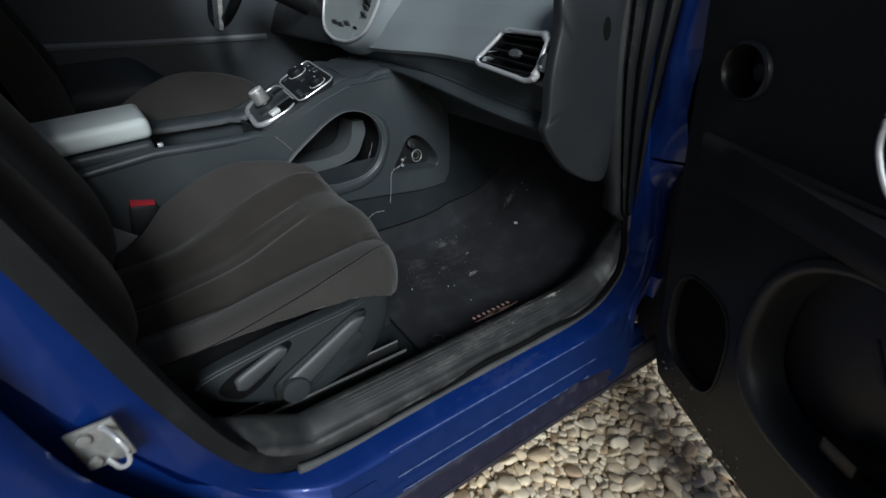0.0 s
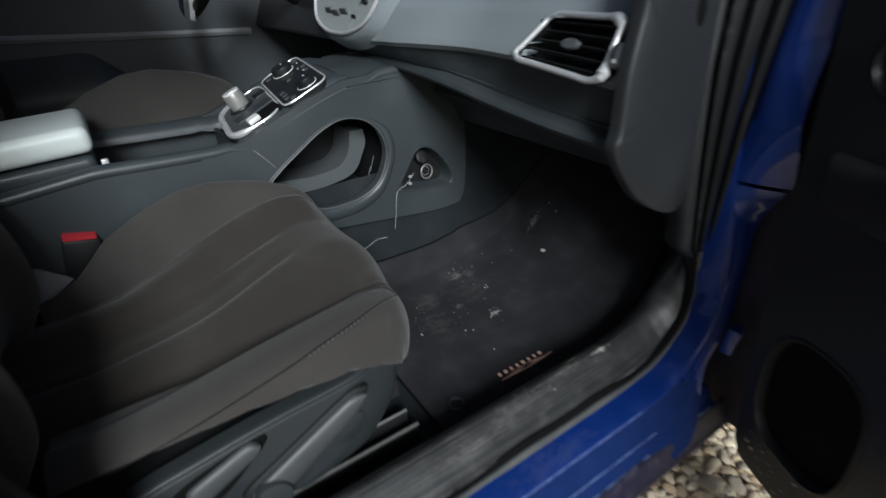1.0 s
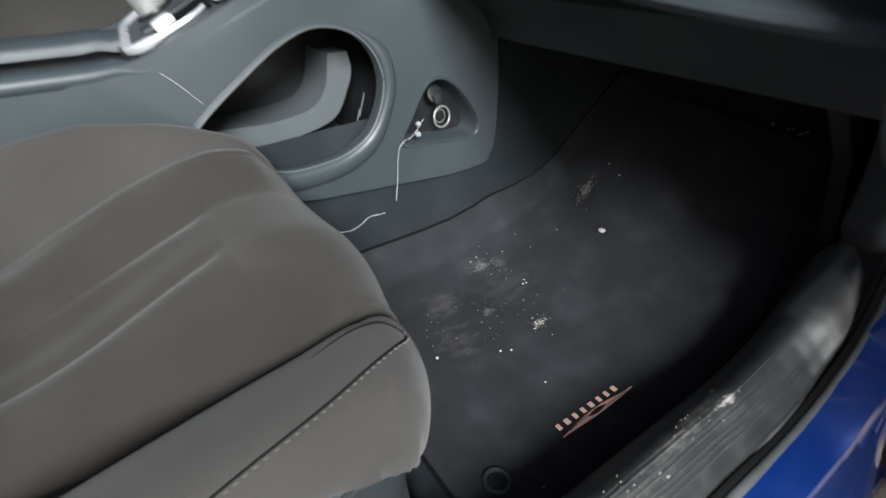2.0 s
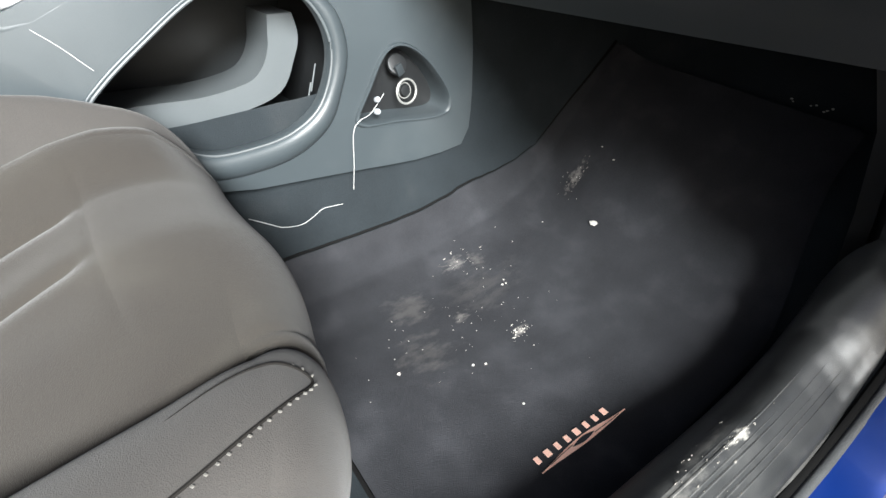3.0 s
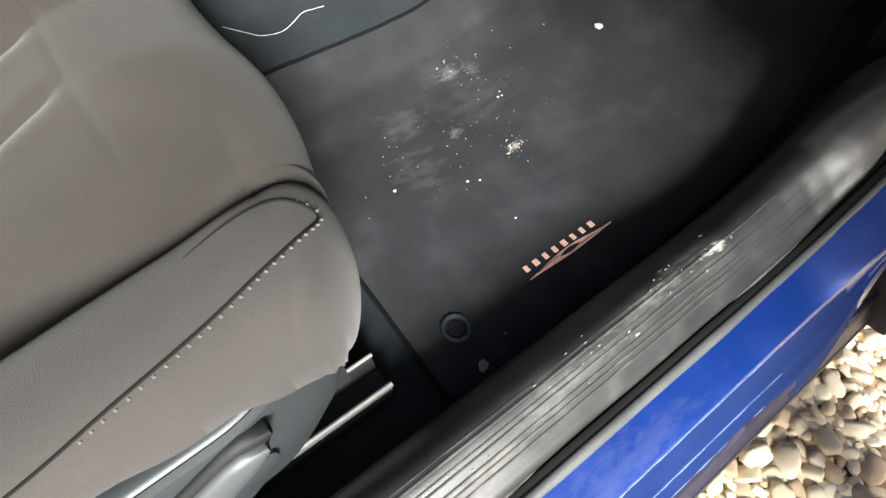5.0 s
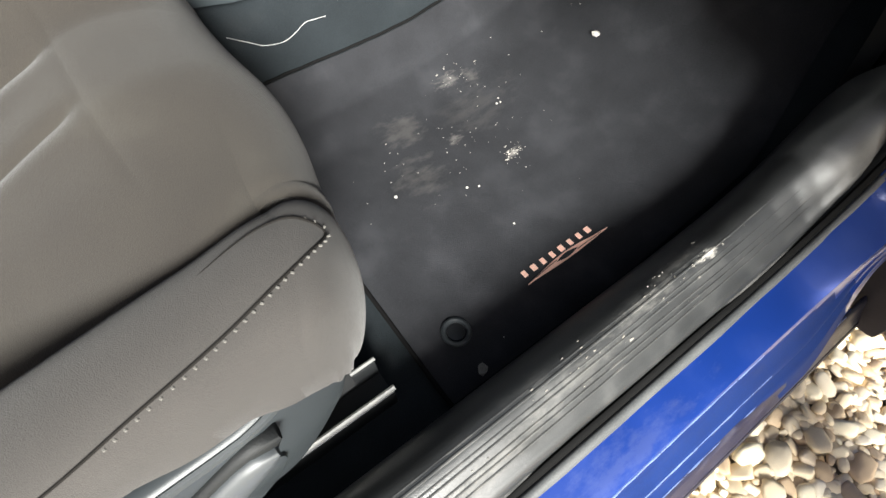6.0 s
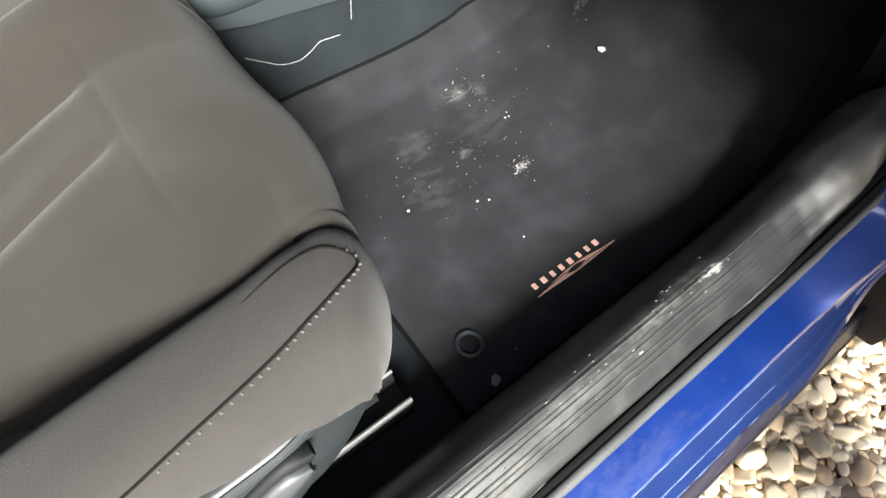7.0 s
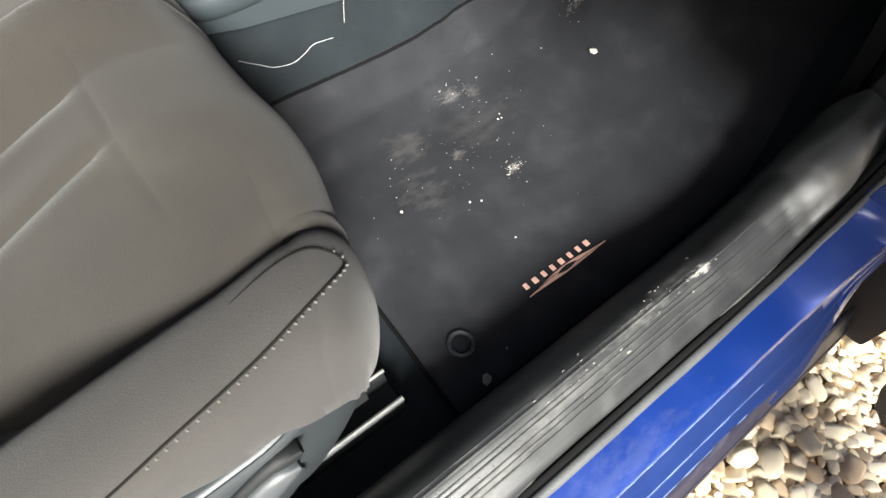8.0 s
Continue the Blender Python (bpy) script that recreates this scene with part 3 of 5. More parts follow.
roofp = [(-0.62, 1.30), (-0.45, 1.385), (0, 1.41), (0.45, 1.385), (0.62, 1.30)]
part("roof", sheet(lambda u, v: (np.interp(u, [0, .25, .5, .75, 1], [p[0] for p in roofp]), -1.75 + 1.20 * v, np.interp(u, [0, .25, .5, .75, 1], [p[1] for p in roofp])), 12, 4, 0.03), HEADLINER, car, "pale headliner under the roof")
part("rear_bulkhead", rbox((1.5, 0.15, 0.75), (0, -1.95, 0.6), 0.02), BLACK, car)
part("firewall", rbox((1.5, 0.06, 0.75), (0, 0.66, 0.6), 0.01), BLACK, car)
part("underside", rbox((1.50, 2.7, 0.03), (0, -0.65, 0.175), 0.01), UNDERBODY, car)
part("rear_side_panel", rbox((0.06, 0.85, 0.68), (0.74, -1.43, 0.6), 0.02), BLACK, car)
part("rear_side_window", loft([[(0.76, y, 0.93), (0.64, y, 1.33), (0.62, y, 1.33), (0.74, y, 0.93)] for y in (-1.88, -1.04)], True, True), BLACK, car, "dark tinted rear side window")

# ---- carpeted floor ----
def floor_z(x, y):
    ramp = float(np.interp(y, [-2, 0.0, 0.05, 0.14, 0.20, 0.25, 0.30, 0.40, 0.62], [0, 0, 0.008, 0.026, 0.044, 0.068, 0.125, 0.235, 0.46]))
    side = 0.075 * max(0.0, 0.6 - x)
    tunnel = (0.28 + 0.30 * smooth01((y - 0.05) / 0.10)) * smooth01((0.185 - x) / 0.085) + 0.02 * smooth01((0.26 - x) / 0.12)
    return 0.256 + side + ramp * (1 - 0.3 * smooth01((0.19 - x) / 0.06)) + tunnel


def near_floor(u, v):
    x, y = 0.10 + 0.575 * u, -1.85 + 2.48 * v
    return (x, y, floor_z(x, y) - 0.006 + 0.0015 * noise.noise(Vector((x * 30, y * 30, 0))))


carpet = part("floor_carpet", sheet(near_floor, 46, 120, 0.01), CARPET, None, "", 70)
tagged(carpet, "dark grey moulded car carpet over floor and tunnel", "carpet", kind="structure")
far = part("floor_carpet", sheet(lambda u, v: (-0.74 + 0.86 * u, -1.85 + 2.48 * v, 0.25 + 0.28 * smooth01((u - 0.68) / 0.1) + max(0, v - 0.85) * 1.8), 24, 40, 0.01), CARPET)
tagged(far, "dark grey moulded carpet on the driver's side", "carpet", kind="structure")

# ---- floor mat ----
MAT_IN = [(-0.285, 0.146), (-0.05, 0.147), (0.05, 0.1465), (0.075, 0.1480), (0.10, 0.1512), (0.125, 0.1540), (0.15, 0.1552), (0.25, 0.1565), (0.33, 0.160), (0.41, 0.165), (0.47, 0.168)]


def mat_edge(y):
    return float(np.interp(y, [p[0] for p in MAT_IN], [p[1] for p in MAT_IN]))


def mat_point(u, v):
    y = -0.288 + 0.72 * v
    a, b = mat_edge(y) + 0.012, 0.642 - 0.05 * smooth01((y - 0.2) / 0.2)
    x = a + (b - a) * u
    edge = min(u, 1 - u, v * 1.4) * 12
    return (x, y, floor_z(x, y) + 0.0035 + 0.0045 * smooth01(edge * 3) + 0.0022 * noise.noise(Vector((x * 7, y * 7, 3))) + 0.0007 * noise.noise(Vector((x * 45, y * 45, 1))))


def mat_z(x, y):
    a, b = mat_edge(y) + 0.012, 0.642 - 0.05 * smooth01((y - 0.2) / 0.2)
    return mat_point((x - a) / (b - a), (y + 0.288) / 0.72)[2]


floor_mat = thing("floor_mat", (0.40, 0.0, 0.262), "dark grey carpet floor mat scattered with pale crumbs and dust", "floor mat")
part("mat_carpet", sheet(mat_point, 70, 100, 0.006), MAT, floor_mat, "", 70)
rim = [mat_point(0.0, v) for v in np.linspace(0, 1, 60)]
part("edge_binding", tube([(p[0] - 0.003, p[1], p[2] + 0.0025) for p in rim], 0.0027, 6), BINDING, floor_mat, "black stitched edge binding")
rim = [mat_point(u, 0.0) for u in np.linspace(0, 1, 40)]
part("edge_binding", tube([(p[0], p[1] - 0.002, p[2]) for p in rim], 0.0030, 6), BINDING, floor_mat, "black stitched edge binding")
grom = (0.576, -0.233, mat_z(0.576, -0.233) + 0.002)
part("fastener_ring", torus(grom, (0, 0.03, 1), 0.0165, 0.0035, 28, 8, squash=0.95), PLASTIC, floor_mat, "dusty black plastic mat fastener ring")
part("fastener_cap", disc((grom[0], grom[1], grom[2] - 0.002), (0, 0, 1), 0.011, 0.004, 20, 0.001), BLACK, floor_mat)

# salmon emblem along the door edge: a row of plain blocks over a wing-shaped sweep with a dark middle
def wing(u, v, half, lift):
    y = -0.119 + 0.142 * u
    fat = half * (0.10 + 0.90 * math.sin(u * math.pi) ** 1.5)
    x = 0.5800 - 0.0030 * math.sin(u * math.pi) + 2 * fat * (v - 0.5)
    return (x, y, mat_z(0.58, y) + lift)


emblem = part("emblem_sweep", sheet(lambda u, v: wing(u, v, 0.0052, 0.0022), 40, 4, 0.0012), SALMON, floor_mat, "salmon embroidered wing shape")
part("emblem_middle", sheet(lambda u, v: wing(0.37 + 0.26 * u, 0.5 + 0.62 * (v - 0.5) * math.sin(u * math.pi), 0.0052, 0.0032), 16, 3, 0.0010), MAT, emblem, "dark oval in the wing shape")
for v0, u0, u1 in ((0.30, 0.10, 0.38), (0.70, 0.62, 0.92)):
    part("emblem_line", tube([wing(u, v0, 0.0052, 0.0030) for u in np.linspace(u0, u1, 10)], 0.0004, 5), MAT, emblem)
for k in range(8):
    y = -0.1130 + 0.0162 * k
    bar = rbox((0.0095, 0.0066 + 0.0014 * (k % 3 == 1), 0.0012), (0.5655, y, mat_z(0.5655, y) + 0.0020), 0.0005, (0, 0, 0), None, 1)
    part("emblem_block", bar, SALMON, floor_mat)


def crumb_mesh(seed, r):
    rg = random.Random(seed)
    b2 = bmesh.new()
    bmesh.ops.create_icosphere(b2, subdivisions=1, radius=r)
    for v in b2.verts:
        v.co *= 0.75 + 0.5 * rg.random()
        v.co.z *= 0.6
    return b2


def crumbs(name, places, mat, label, seed):
    """Many small bits as one object: places of (x, y, z, r)."""
    b = bmesh.new()
    for i, (x, y, z, r) in enumerate(places):
        b2 = crumb_mesh(seed + i, r)
        bmesh.ops.rotate(b2, cent=(0, 0, 0), matrix=Matrix.Rotation(seed + i * 1.7, 3, "Z"), verts=b2.verts)
        bmesh.ops.translate(b2, vec=(x, y, z + r * 0.35), verts=b2.verts)
        b = join(b, b2)
    ob = part(name, b, mat, None, "", 30, at=places[0][:2] + (places[0][2],))
    return tagged(ob, label, "debris", kind="stuff")


rg = random.Random(11)
white = part("white_stone_chip", crumb_mesh(3, 0.0072), DEBRIS, None, "", 0)
white.location = (0.335, 0.231, mat_z(0.335, 0.231) + 0.004)
tagged(white, "small white stone chip lying on the floor mat", "stone chip")
chip = part("mud_chip", crumb_mesh(8, 0.0075), DUST, None, "", 0)
chip.location = (0.631, -0.236, mat_z(0.631, -0.236) + 0.002)
tagged(chip, "flat grey mud chip lying on the floor mat", "mud chip")
# crumb clusters: centre, spread, count, size
spots = []
for cx, cy, s, n, r0 in ((0.230, 0.019, 0.020, 18, 0.0008), (0.401, 0.006, 0.010, 34, 0.0009), (0.325, -0.033, 0.035, 22, 0.0007), (0.249, 0.274, 0.012, 20, 0.0010),
                         (0.308, -0.127, 0.02, 14, 0.0008), (0.385, -0.072, 0.03, 14, 0.0008), (0.33, -0.20, 0.03, 8, 0.0008), (0.36, 0.02, 0.07, 40, 0.0006), (0.24, 0.06, 0.03, 14, 0.0008)):
    for i in range(int(n * 0.6)):
        x, y = cx + rg.gauss(0, s), cy + rg.gauss(0, s)
        if 0.16 < x < 0.63 and -0.27 < y < 0.44:
            spots.append((x, y, mat_z(x, y), r0 * (0.4 + 0.8 * rg.random())))
for x, y, r in ((0.366, -0.179, 0.0034), (0.412, -0.087, 0.0030), (0.420, -0.072, 0.0026), (0.498, -0.073, 0.0022), (0.316, 0.047, 0.0026), (0.318, 0.053, 0.0022), (0.310, 0.055, 0.002), (0.297, 0.311, 0.003), (0.263, 0.319, 0.0024), (0.26, 0.188, 0.0018), (0.615, -0.19, 0.0016)):
    spots.append((x, y, mat_z(x, y), r * 0.72))
crumbs("mat_crumbs", spots, DEBRIS, "pale crumbs and sand grains scattered over the floor mat", 40)


toe = []
for x, y in ((0.484, 0.449), (0.488, 0.447), (0.512, 0.448), (0.518, 0.450), (0.534, 0.448), (0.539, 0.451), (0.531, 0.446)):
    toe.append((x, y, floor_z(x, y) - 0.004, 0.0014 + 0.0010 * rg.random()))
crumbs("carpet_crumbs", toe, DEBRIS, "few pale crumbs on the footwell toe carpet", 700)


def dust_patch(name, where, cx, cy, sx, sy, n, seed, label, mat=DUST, size=0.004):
    """Thin irregular flakes of dried mud on a surface where(x, y) gives."""
    rgp = random.Random(seed)
    b = bmesh.new()
    first = None
    for i in range(n):
        x, y = cx + rgp.gauss(0, sx), cy + rgp.gauss(0, sy)
        z = where(x, y)
        if z is None:
            continue
        first = first or (x, y, z)
        ex = 0.003
        nx = (where(x + ex, y) or z) - z
        ny = (where(x, y + ex) or z) - z
        k, r, a0 = 7, size * (0.3 + rgp.random() ** 2), rgp.random() * 6
        vs = []
        for j in range(k):
            a = a0 + j * 2 * math.pi / k
            rr = r * (0.5 + 0.7 * rgp.random())
            dx, dy = rr * math.cos(a) * 0.6, rr * math.sin(a) * 1.5
            vs.append(b.verts.new((x + dx, y + dy, z + 0.0012 + dx * nx / ex + dy * ny / ex)))
        top = b.verts.new((x, y, z + 0.0022))
        for j in range(k):
            b.faces.new((vs[j], vs[(j + 1) % k], top))
    ob = part(name, b, mat, None, "", 50, at=first)
    return tagged(ob, label, "dirt", kind="stuff")


def on_sill(x, y):
    return sill_at(x) + sill_rise(x, y) if 0.66 < x < 0.74 else None


def on_mat(x, y):
    return mat_z(x, y) if 0.16 < x < 0.63 and -0.27 < y < 0.44 else None


dust_patch("sill_mud", on_sill, 0.704, 0.014, 0.0028, 0.018, 26, 3, "pale dried mud crumbs on the sill plate", DUSTPALE, 0.0010)
dust_patch("sill_mud", on_sill, 0.703, -0.08, 0.012, 0.08, 16, 4, "thin dried mud flecks along the ribbed sill plate", DUST, 0.0017)
dust_patch("sill_mud", on_sill, 0.716, -0.20, 0.012, 0.07, 16, 6, "thin dried mud flecks along the ribbed sill plate", DUST, 0.0015)
dust_patch("sill_mud", on_sill, 0.690, -0.03, 0.006, 0.05, 10, 9, "brown crumbs of mud near the sill's inner edge", DUST, 0.0014)
dust_patch("mat_dust", on_mat, 0.232, 0.019, 0.016, 0.022, 14, 12, "pale dust smudges trodden into the floor mat", DUST, 0.0017)
dust_patch("mat_dust", on_mat, 0.402, 0.006, 0.007, 0.009, 24, 13, "pale dust smudges trodden into the floor mat", DUSTPALE, 0.0018)
dust_patch("mat_dust", on_mat, 0.249, 0.274, 0.009, 0.016, 12, 14, "pale dust smudges trodden into the floor mat", DUST, 0.0018)
# ---- seats ----
LENGTH = spline([(-0.90, 0.545), (-0.80, 0.545), (-0.70, 0.552), (-0.60, 0.570), (-0.50, 0.585), (-0.43, 0.594), (-0.385, 0.597), (-0.350, 0.590), (-0.328, 0.570),
                 (-0.316, 0.538), (-0.316, 0.498), (-0.328, 0.458), (-0.348, 0.438), (-0.41, 0.43)], 8)
LENGTH = [np.mean([LENGTH[min(max(i + d, 0), len(LENGTH) - 1)] for d in range(-4, 5)], axis=0) if 4 <= i < len(LENGTH) - 4 else p for i, p in enumerate(LENGTH)]
TANGENT = [LENGTH[min(i + 3, len(LENGTH) - 1)] - LENGTH[max(i - 3, 0)] for i in range(len(LENGTH))]
CROSS_X = [0.160, 0.162, 0.167, 0.176, 0.190, 0.205, 0.217, 0.225, 0.232, 0.300, 0.394, 0.458, 0.53, 0.553, 0.563, 0.580, 0.600, 0.618, 0.630, 0.637, 0.640]
CROSS_H = [-0.10, -0.03, 0.008, 0.034, 0.050, 0.046, 0.026, 0.012, 0.010, 0.007, 0.0, -0.013, -0.029, -0.037, -0.014, -0.008, -0.008, -0.015, -0.032, -0.066, -0.115]


def softened(knots, values, sigma):
    """A dense, rounded table of a broken line."""
    xs = np.linspace(knots[0], knots[-1], 1201)
    v = np.interp(xs, knots, values)
    step = xs[1] - xs[0]
    k = np.exp(-0.5 * (np.arange(-60, 61) * step / sigma) ** 2)
    pad = np.concatenate((2 * v[0] - v[60:0:-1], v, 2 * v[-1] - v[-2:-62:-1]))
    return xs, np.convolve(pad, k / k.sum(), "valid")


CROSS = softened(CROSS_X, CROSS_H, 0.0055)
CORNER = softened([0.160, 0.175, 0.21, 0.57, 0.60, 0.622, 0.64], [0.05, 0.025, 0.0, 0.0, 0.010, 0.026, 0.052], 0.007)


def cushion_at(x, s):
    """Cushion surface at the cross position x and the length position s (0 rear, 1 under the front edge)."""
    k = s * (len(LENGTH) - 1)
    i = min(int(k), len(LENGTH) - 2)
    p = LENGTH[i] + (LENGTH[i + 1] - LENGTH[i]) * (k - i)
    t = TANGENT[i] + (TANGENT[i + 1] - TANGENT[i]) * (k - i)
    t = t / np.hypot(*t)
    n = np.array((-t[1], t[0]))
    h = float(np.interp(x, *CROSS))
    fade = 1.0 if t[1] > -0.3 else max(0.0, 1.0 + (t[1] + 0.3) * 0.9)
    q = p + n * (h if h > -0.03 else -0.03) * fade
    # the inner bolster swells above the rest, and the centre climbs towards it at the front
    near_crest = math.exp(-((max(0.0, x - 0.188)) / 0.026) ** 2)
    swell = near_crest * float(np.interp(q[0], [-0.90, -0.80, -0.755, -0.70, -0.64, -0.57, -0.51, -0.46, -0.42, -0.377, -0.345], [-0.05, -0.035, -0.014, 0.034, 0.055, 0.068, 0.063, 0.046, 0.032, 0.012, 0]))
    swell += (1 - near_crest) * smooth01((0.31 - x) / 0.08) * float(np.interp(q[0], [-0.80, -0.70, -0.61, -0.484, -0.435, -0.397, -0.36, -0.33], [-0.03, -0.028, -0.010, 0.022, 0.030, 0.032, 0.028, 0.018]))
    q = q + np.array((0.013 * math.exp(-((x - 0.43) / 0.10) ** 2) * smooth01((s - 0.35) / 0.3), swell * fade))
    dip = 0.046 * smooth01((-0.39 - q[0]) / 0.24) * smooth01((x - 0.25) / 0.10) * smooth01((0.5605 - x) / 0.010)
    dip += 0.024 * smooth01((-0.44 - q[0]) / 0.22) * smooth01((x - 0.42) / 0.12) * smooth01((0.5605 - x) / 0.010)
    q = q - np.array((0.0, dip))
    drop = min(0.0, h + 0.03)
    back = float(np.interp(x, *CORNER)) * smooth01((s - 0.3) / 0.4)
    # seams and sewn channels pull the fabric in
    seam = 0.0
    for c, w, a in ((0.2285, 0.005, 0.006), (0.5545, 0.0040, 0.008)):
        seam += a * math.exp(-((x - c) / w) ** 2)
    if 0.24 < x < 0.545:
        y = q[0]
        for c in (0.381, 0.309):
            seam += 0.0050 * math.exp(-((x - c) / 0.009) ** 2) * smooth01((-0.420 - y) / 0.03)
        seam += 0.0022 * math.exp(-((y + 0.424 - 0.25 * (x - 0.35) ** 2) / 0.0036) ** 2) * smooth01((0.50 - x) / 0.05) * smooth01((x - 0.25) / 0.03)
        q = q + n * 0.0025 * noise.noise(Vector((x * 11, y * 11, 2)))
    q = q - n * seam
    drop *= 1 - smooth01((s - 0.72) / 0.14)
    inn = (0.018 + 0.012 * smooth01((q[0] + 0.43) / 0.09)) * float(np.interp(x, [0.40, 0.5545, 0.622], [0, 1, 0]))
    return (x - inn, q[0] - back, q[1] + drop)


def on_cushion(x, y):
    """The point of the cushion's top at cross position x and at y."""
    row = [cushion_at(x, s) for s in np.linspace(0.08, 0.80, 60)]
    for a, b in zip(row, row[1:]):
        if a[1] <= y <= b[1]:
            f = (y - a[1]) / max(1e-9, b[1] - a[1])
            return Vector(a).lerp(Vector(b), f)
    return Vector(max(row, key=lambda q: q[1])) if y > row[0][1] else Vector(row[0])


def make_seat(name, label, sign, dz, near):
    def put(p):
        return (sign * p[0], p[1], p[2] + dz)
    seat = thing(name, (sign * 0.42, -0.6, 0.27), label, "car seat", "front seats")
    cushion = part("seat_insert", sheet(lambda u, v: put(cushion_at(0.2290 + 0.3250 * u, v)), 150 if near else 60, 160 if near else 80, 0.01), FABRIC, seat, "taupe-grey woven fabric seat centre with sewn channels", 60)

    def outer_bolster(u, v):
        x, y, z = cushion_at(0.555 + 0.085 * u, 0.06 + 0.76 * v)
        hem = float(np.interp(y, [-0.80, -0.70, -0.60, -0.50, -0.43, -0.40, -0.38, -0.36, -0.33], [0.522, 0.522, 0.522, 0.516, 0.508, 0.499, 0.490, 0.479, 0.470]))
        over = (z - hem) / 0.0050
        x -= (0.022 - 0.014 * smooth01((y + 0.46) / 0.08)) * smooth01((hem + 0.004 - z) / 0.034)
        z = hem + 0.0050 * (over if over > 20 else math.log1p(math.exp(max(-40.0, over))))
        return put((x, y, z))
    part("side_bolster", sheet(outer_bolster, 36, 120), FABRIC_SIDE, seat, "lighter grey fabric outer thigh bolster", 60)
    part("side_bolster", sheet(lambda u, v: put(cushion_at(0.160 + 0.068 * u, 0.06 + 0.94 * v)), 30, 110, 0.008), FABRIC_SIDE, seat, "grey fabric inner thigh bolster", 60)
    core = [[put((x, y, z)) for x, z in ((0.225, 0.40), (0.225, 0.46), (0.30, 0.47), (0.50, 0.47), (0.600, 0.46), (0.61, 0.40))] for y in (-0.92, -0.6, -0.37)]
    part("seat_pan", loft(core), BLACK, seat, "black seat pan")
    # dark cords laid in the sewn channels stand in for the grooves' shade
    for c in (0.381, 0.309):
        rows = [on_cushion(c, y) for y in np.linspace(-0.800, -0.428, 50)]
        part("channel_shade_cord", tube([Vector(put(p)) - Vector((0, 0, 0.0002)) for p in rows], lambda f: 0.0011 * min(1.0, 6 * (1 - f)) + 0.0001, 6), SEAM_SHADE, cushion)
    if near:
        # top-stitched welt on the outer bolster, its crease shade drawn by a dark cord
        welt = spline([(0.624, -0.80), (0.624, -0.68), (0.622, -0.55), (0.617, -0.485), (0.611, -0.425), (0.603, -0.385), (0.592, -0.353), (0.580, -0.338), (0.570, -0.345), (0.563, -0.36), (0.563, -0.39), (0.567, -0.42)], 24)
        pts = []
        for x, y in welt:
            x = (x + 0.1659) / 1.2667 if x < 0.6219 else x
            pts.append(on_cushion(x, y))
        pts = [sum(pts[max(0, i - 4):i + 5], Vector()) / len(pts[max(0, i - 4):i + 5]) for i in range(len(pts))]
        part("welt_seam", tube([p + Vector((0, 0, 0.0002)) for p in pts], lambda f: 0.0010 * min(1.0, 5 * (1 - f)) + 0.0001, 6), SEAM_SHADE, cushion)
        b = bmesh.new()
        run = 0.0
        for i in range(62, 196):
            run += (pts[i] - pts[i - 1]).length
            if run > 0.0062:
                run = 0.0
                d = (pts[i] - pts[i - 1]).normalized()
                out = Vector((d.y, -d.x, 0)).normalized()
                c = pts[i] + out * 0.0022
                zz = on_cushion(min(((c.x + 0.1659) / 1.2667 if c.x < 0.622 else c.x), 0.639), c.y).z
                b = rbox((0.0024, 0.0017, 0.0010), (c.x, c.y, zz + 0.0003), 0.0003, (0, 0, math.degrees(math.atan2(out.y, out.x)) + 18), b, 1)
        tagged(part("top_stitching", b, THREADLIGHT, cushion, "pale top stitching along the welt"), kind="stuff")
        # plastic side shield with levers
        outline = spline([(-0.766, 0.446), (-0.748, 0.470), (-0.66, 0.484), (-0.579, 0.493), (-0.48, 0.499), (-0.41, 0.504), (-0.380, 0.500), (-0.366, 0.476), (-0.370, 0.430), (-0.388, 0.388),
                          (-0.430, 0.347), (-0.50, 0.325), (-0.56, 0.317), (-0.648, 0.343), (-0.72, 0.395)], 6, True)
        mid = np.mean(outline, axis=0)

        def shell_x(y, z):
            """The shield's face, tucked in towards its nose and its lower edge."""
            return 0.633 - 0.022 * smooth01((y + 0.46) / 0.10) - 0.014 * smooth01((0.42 - z) / 0.09)
        rings = []
        for f, x in ((1.0, -0.030), (1.0, -0.012), (0.99, -0.006), (0.965, -0.003), (0.90, 0.0), (0.75, 0.0005), (0.45, 0.001), (0.12, 0.001)):
            rings.append([(shell_x(*(mid + (p - mid) * f)) + x, *(mid + (p - mid) * f)) for p in outline])
        shield = part("side_shield", loft(rings), PLASTIC, seat, "dark grey plastic seat side shield", 60)
        top = [(shell_x(*p) - 0.001, p[0], p[1] - 0.007) for p in outline if p[1] > 0.462 and p[0] < -0.40]
        part("ridge", tube(top, 0.0042, 8), PLASTIC, shield, "raised upper ridge")
        well = spline([(-0.730, 0.430), (-0.702, 0.456), (-0.64, 0.473), (-0.598, 0.482), (-0.588, 0.470), (-0.612, 0.446), (-0.655, 0.412), (-0.698, 0.398)], 6, True)
        m2 = np.mean(well, axis=0)
        part("lever_well", loft([[(x, *(m2 + (p - m2) * f)) for p in well] for f, x in ((1, 0.622), (1, 0.6345), (0.97, 0.6360), (0.2, 0.6362))]), BINDING, shield, "dark recess round the lever")

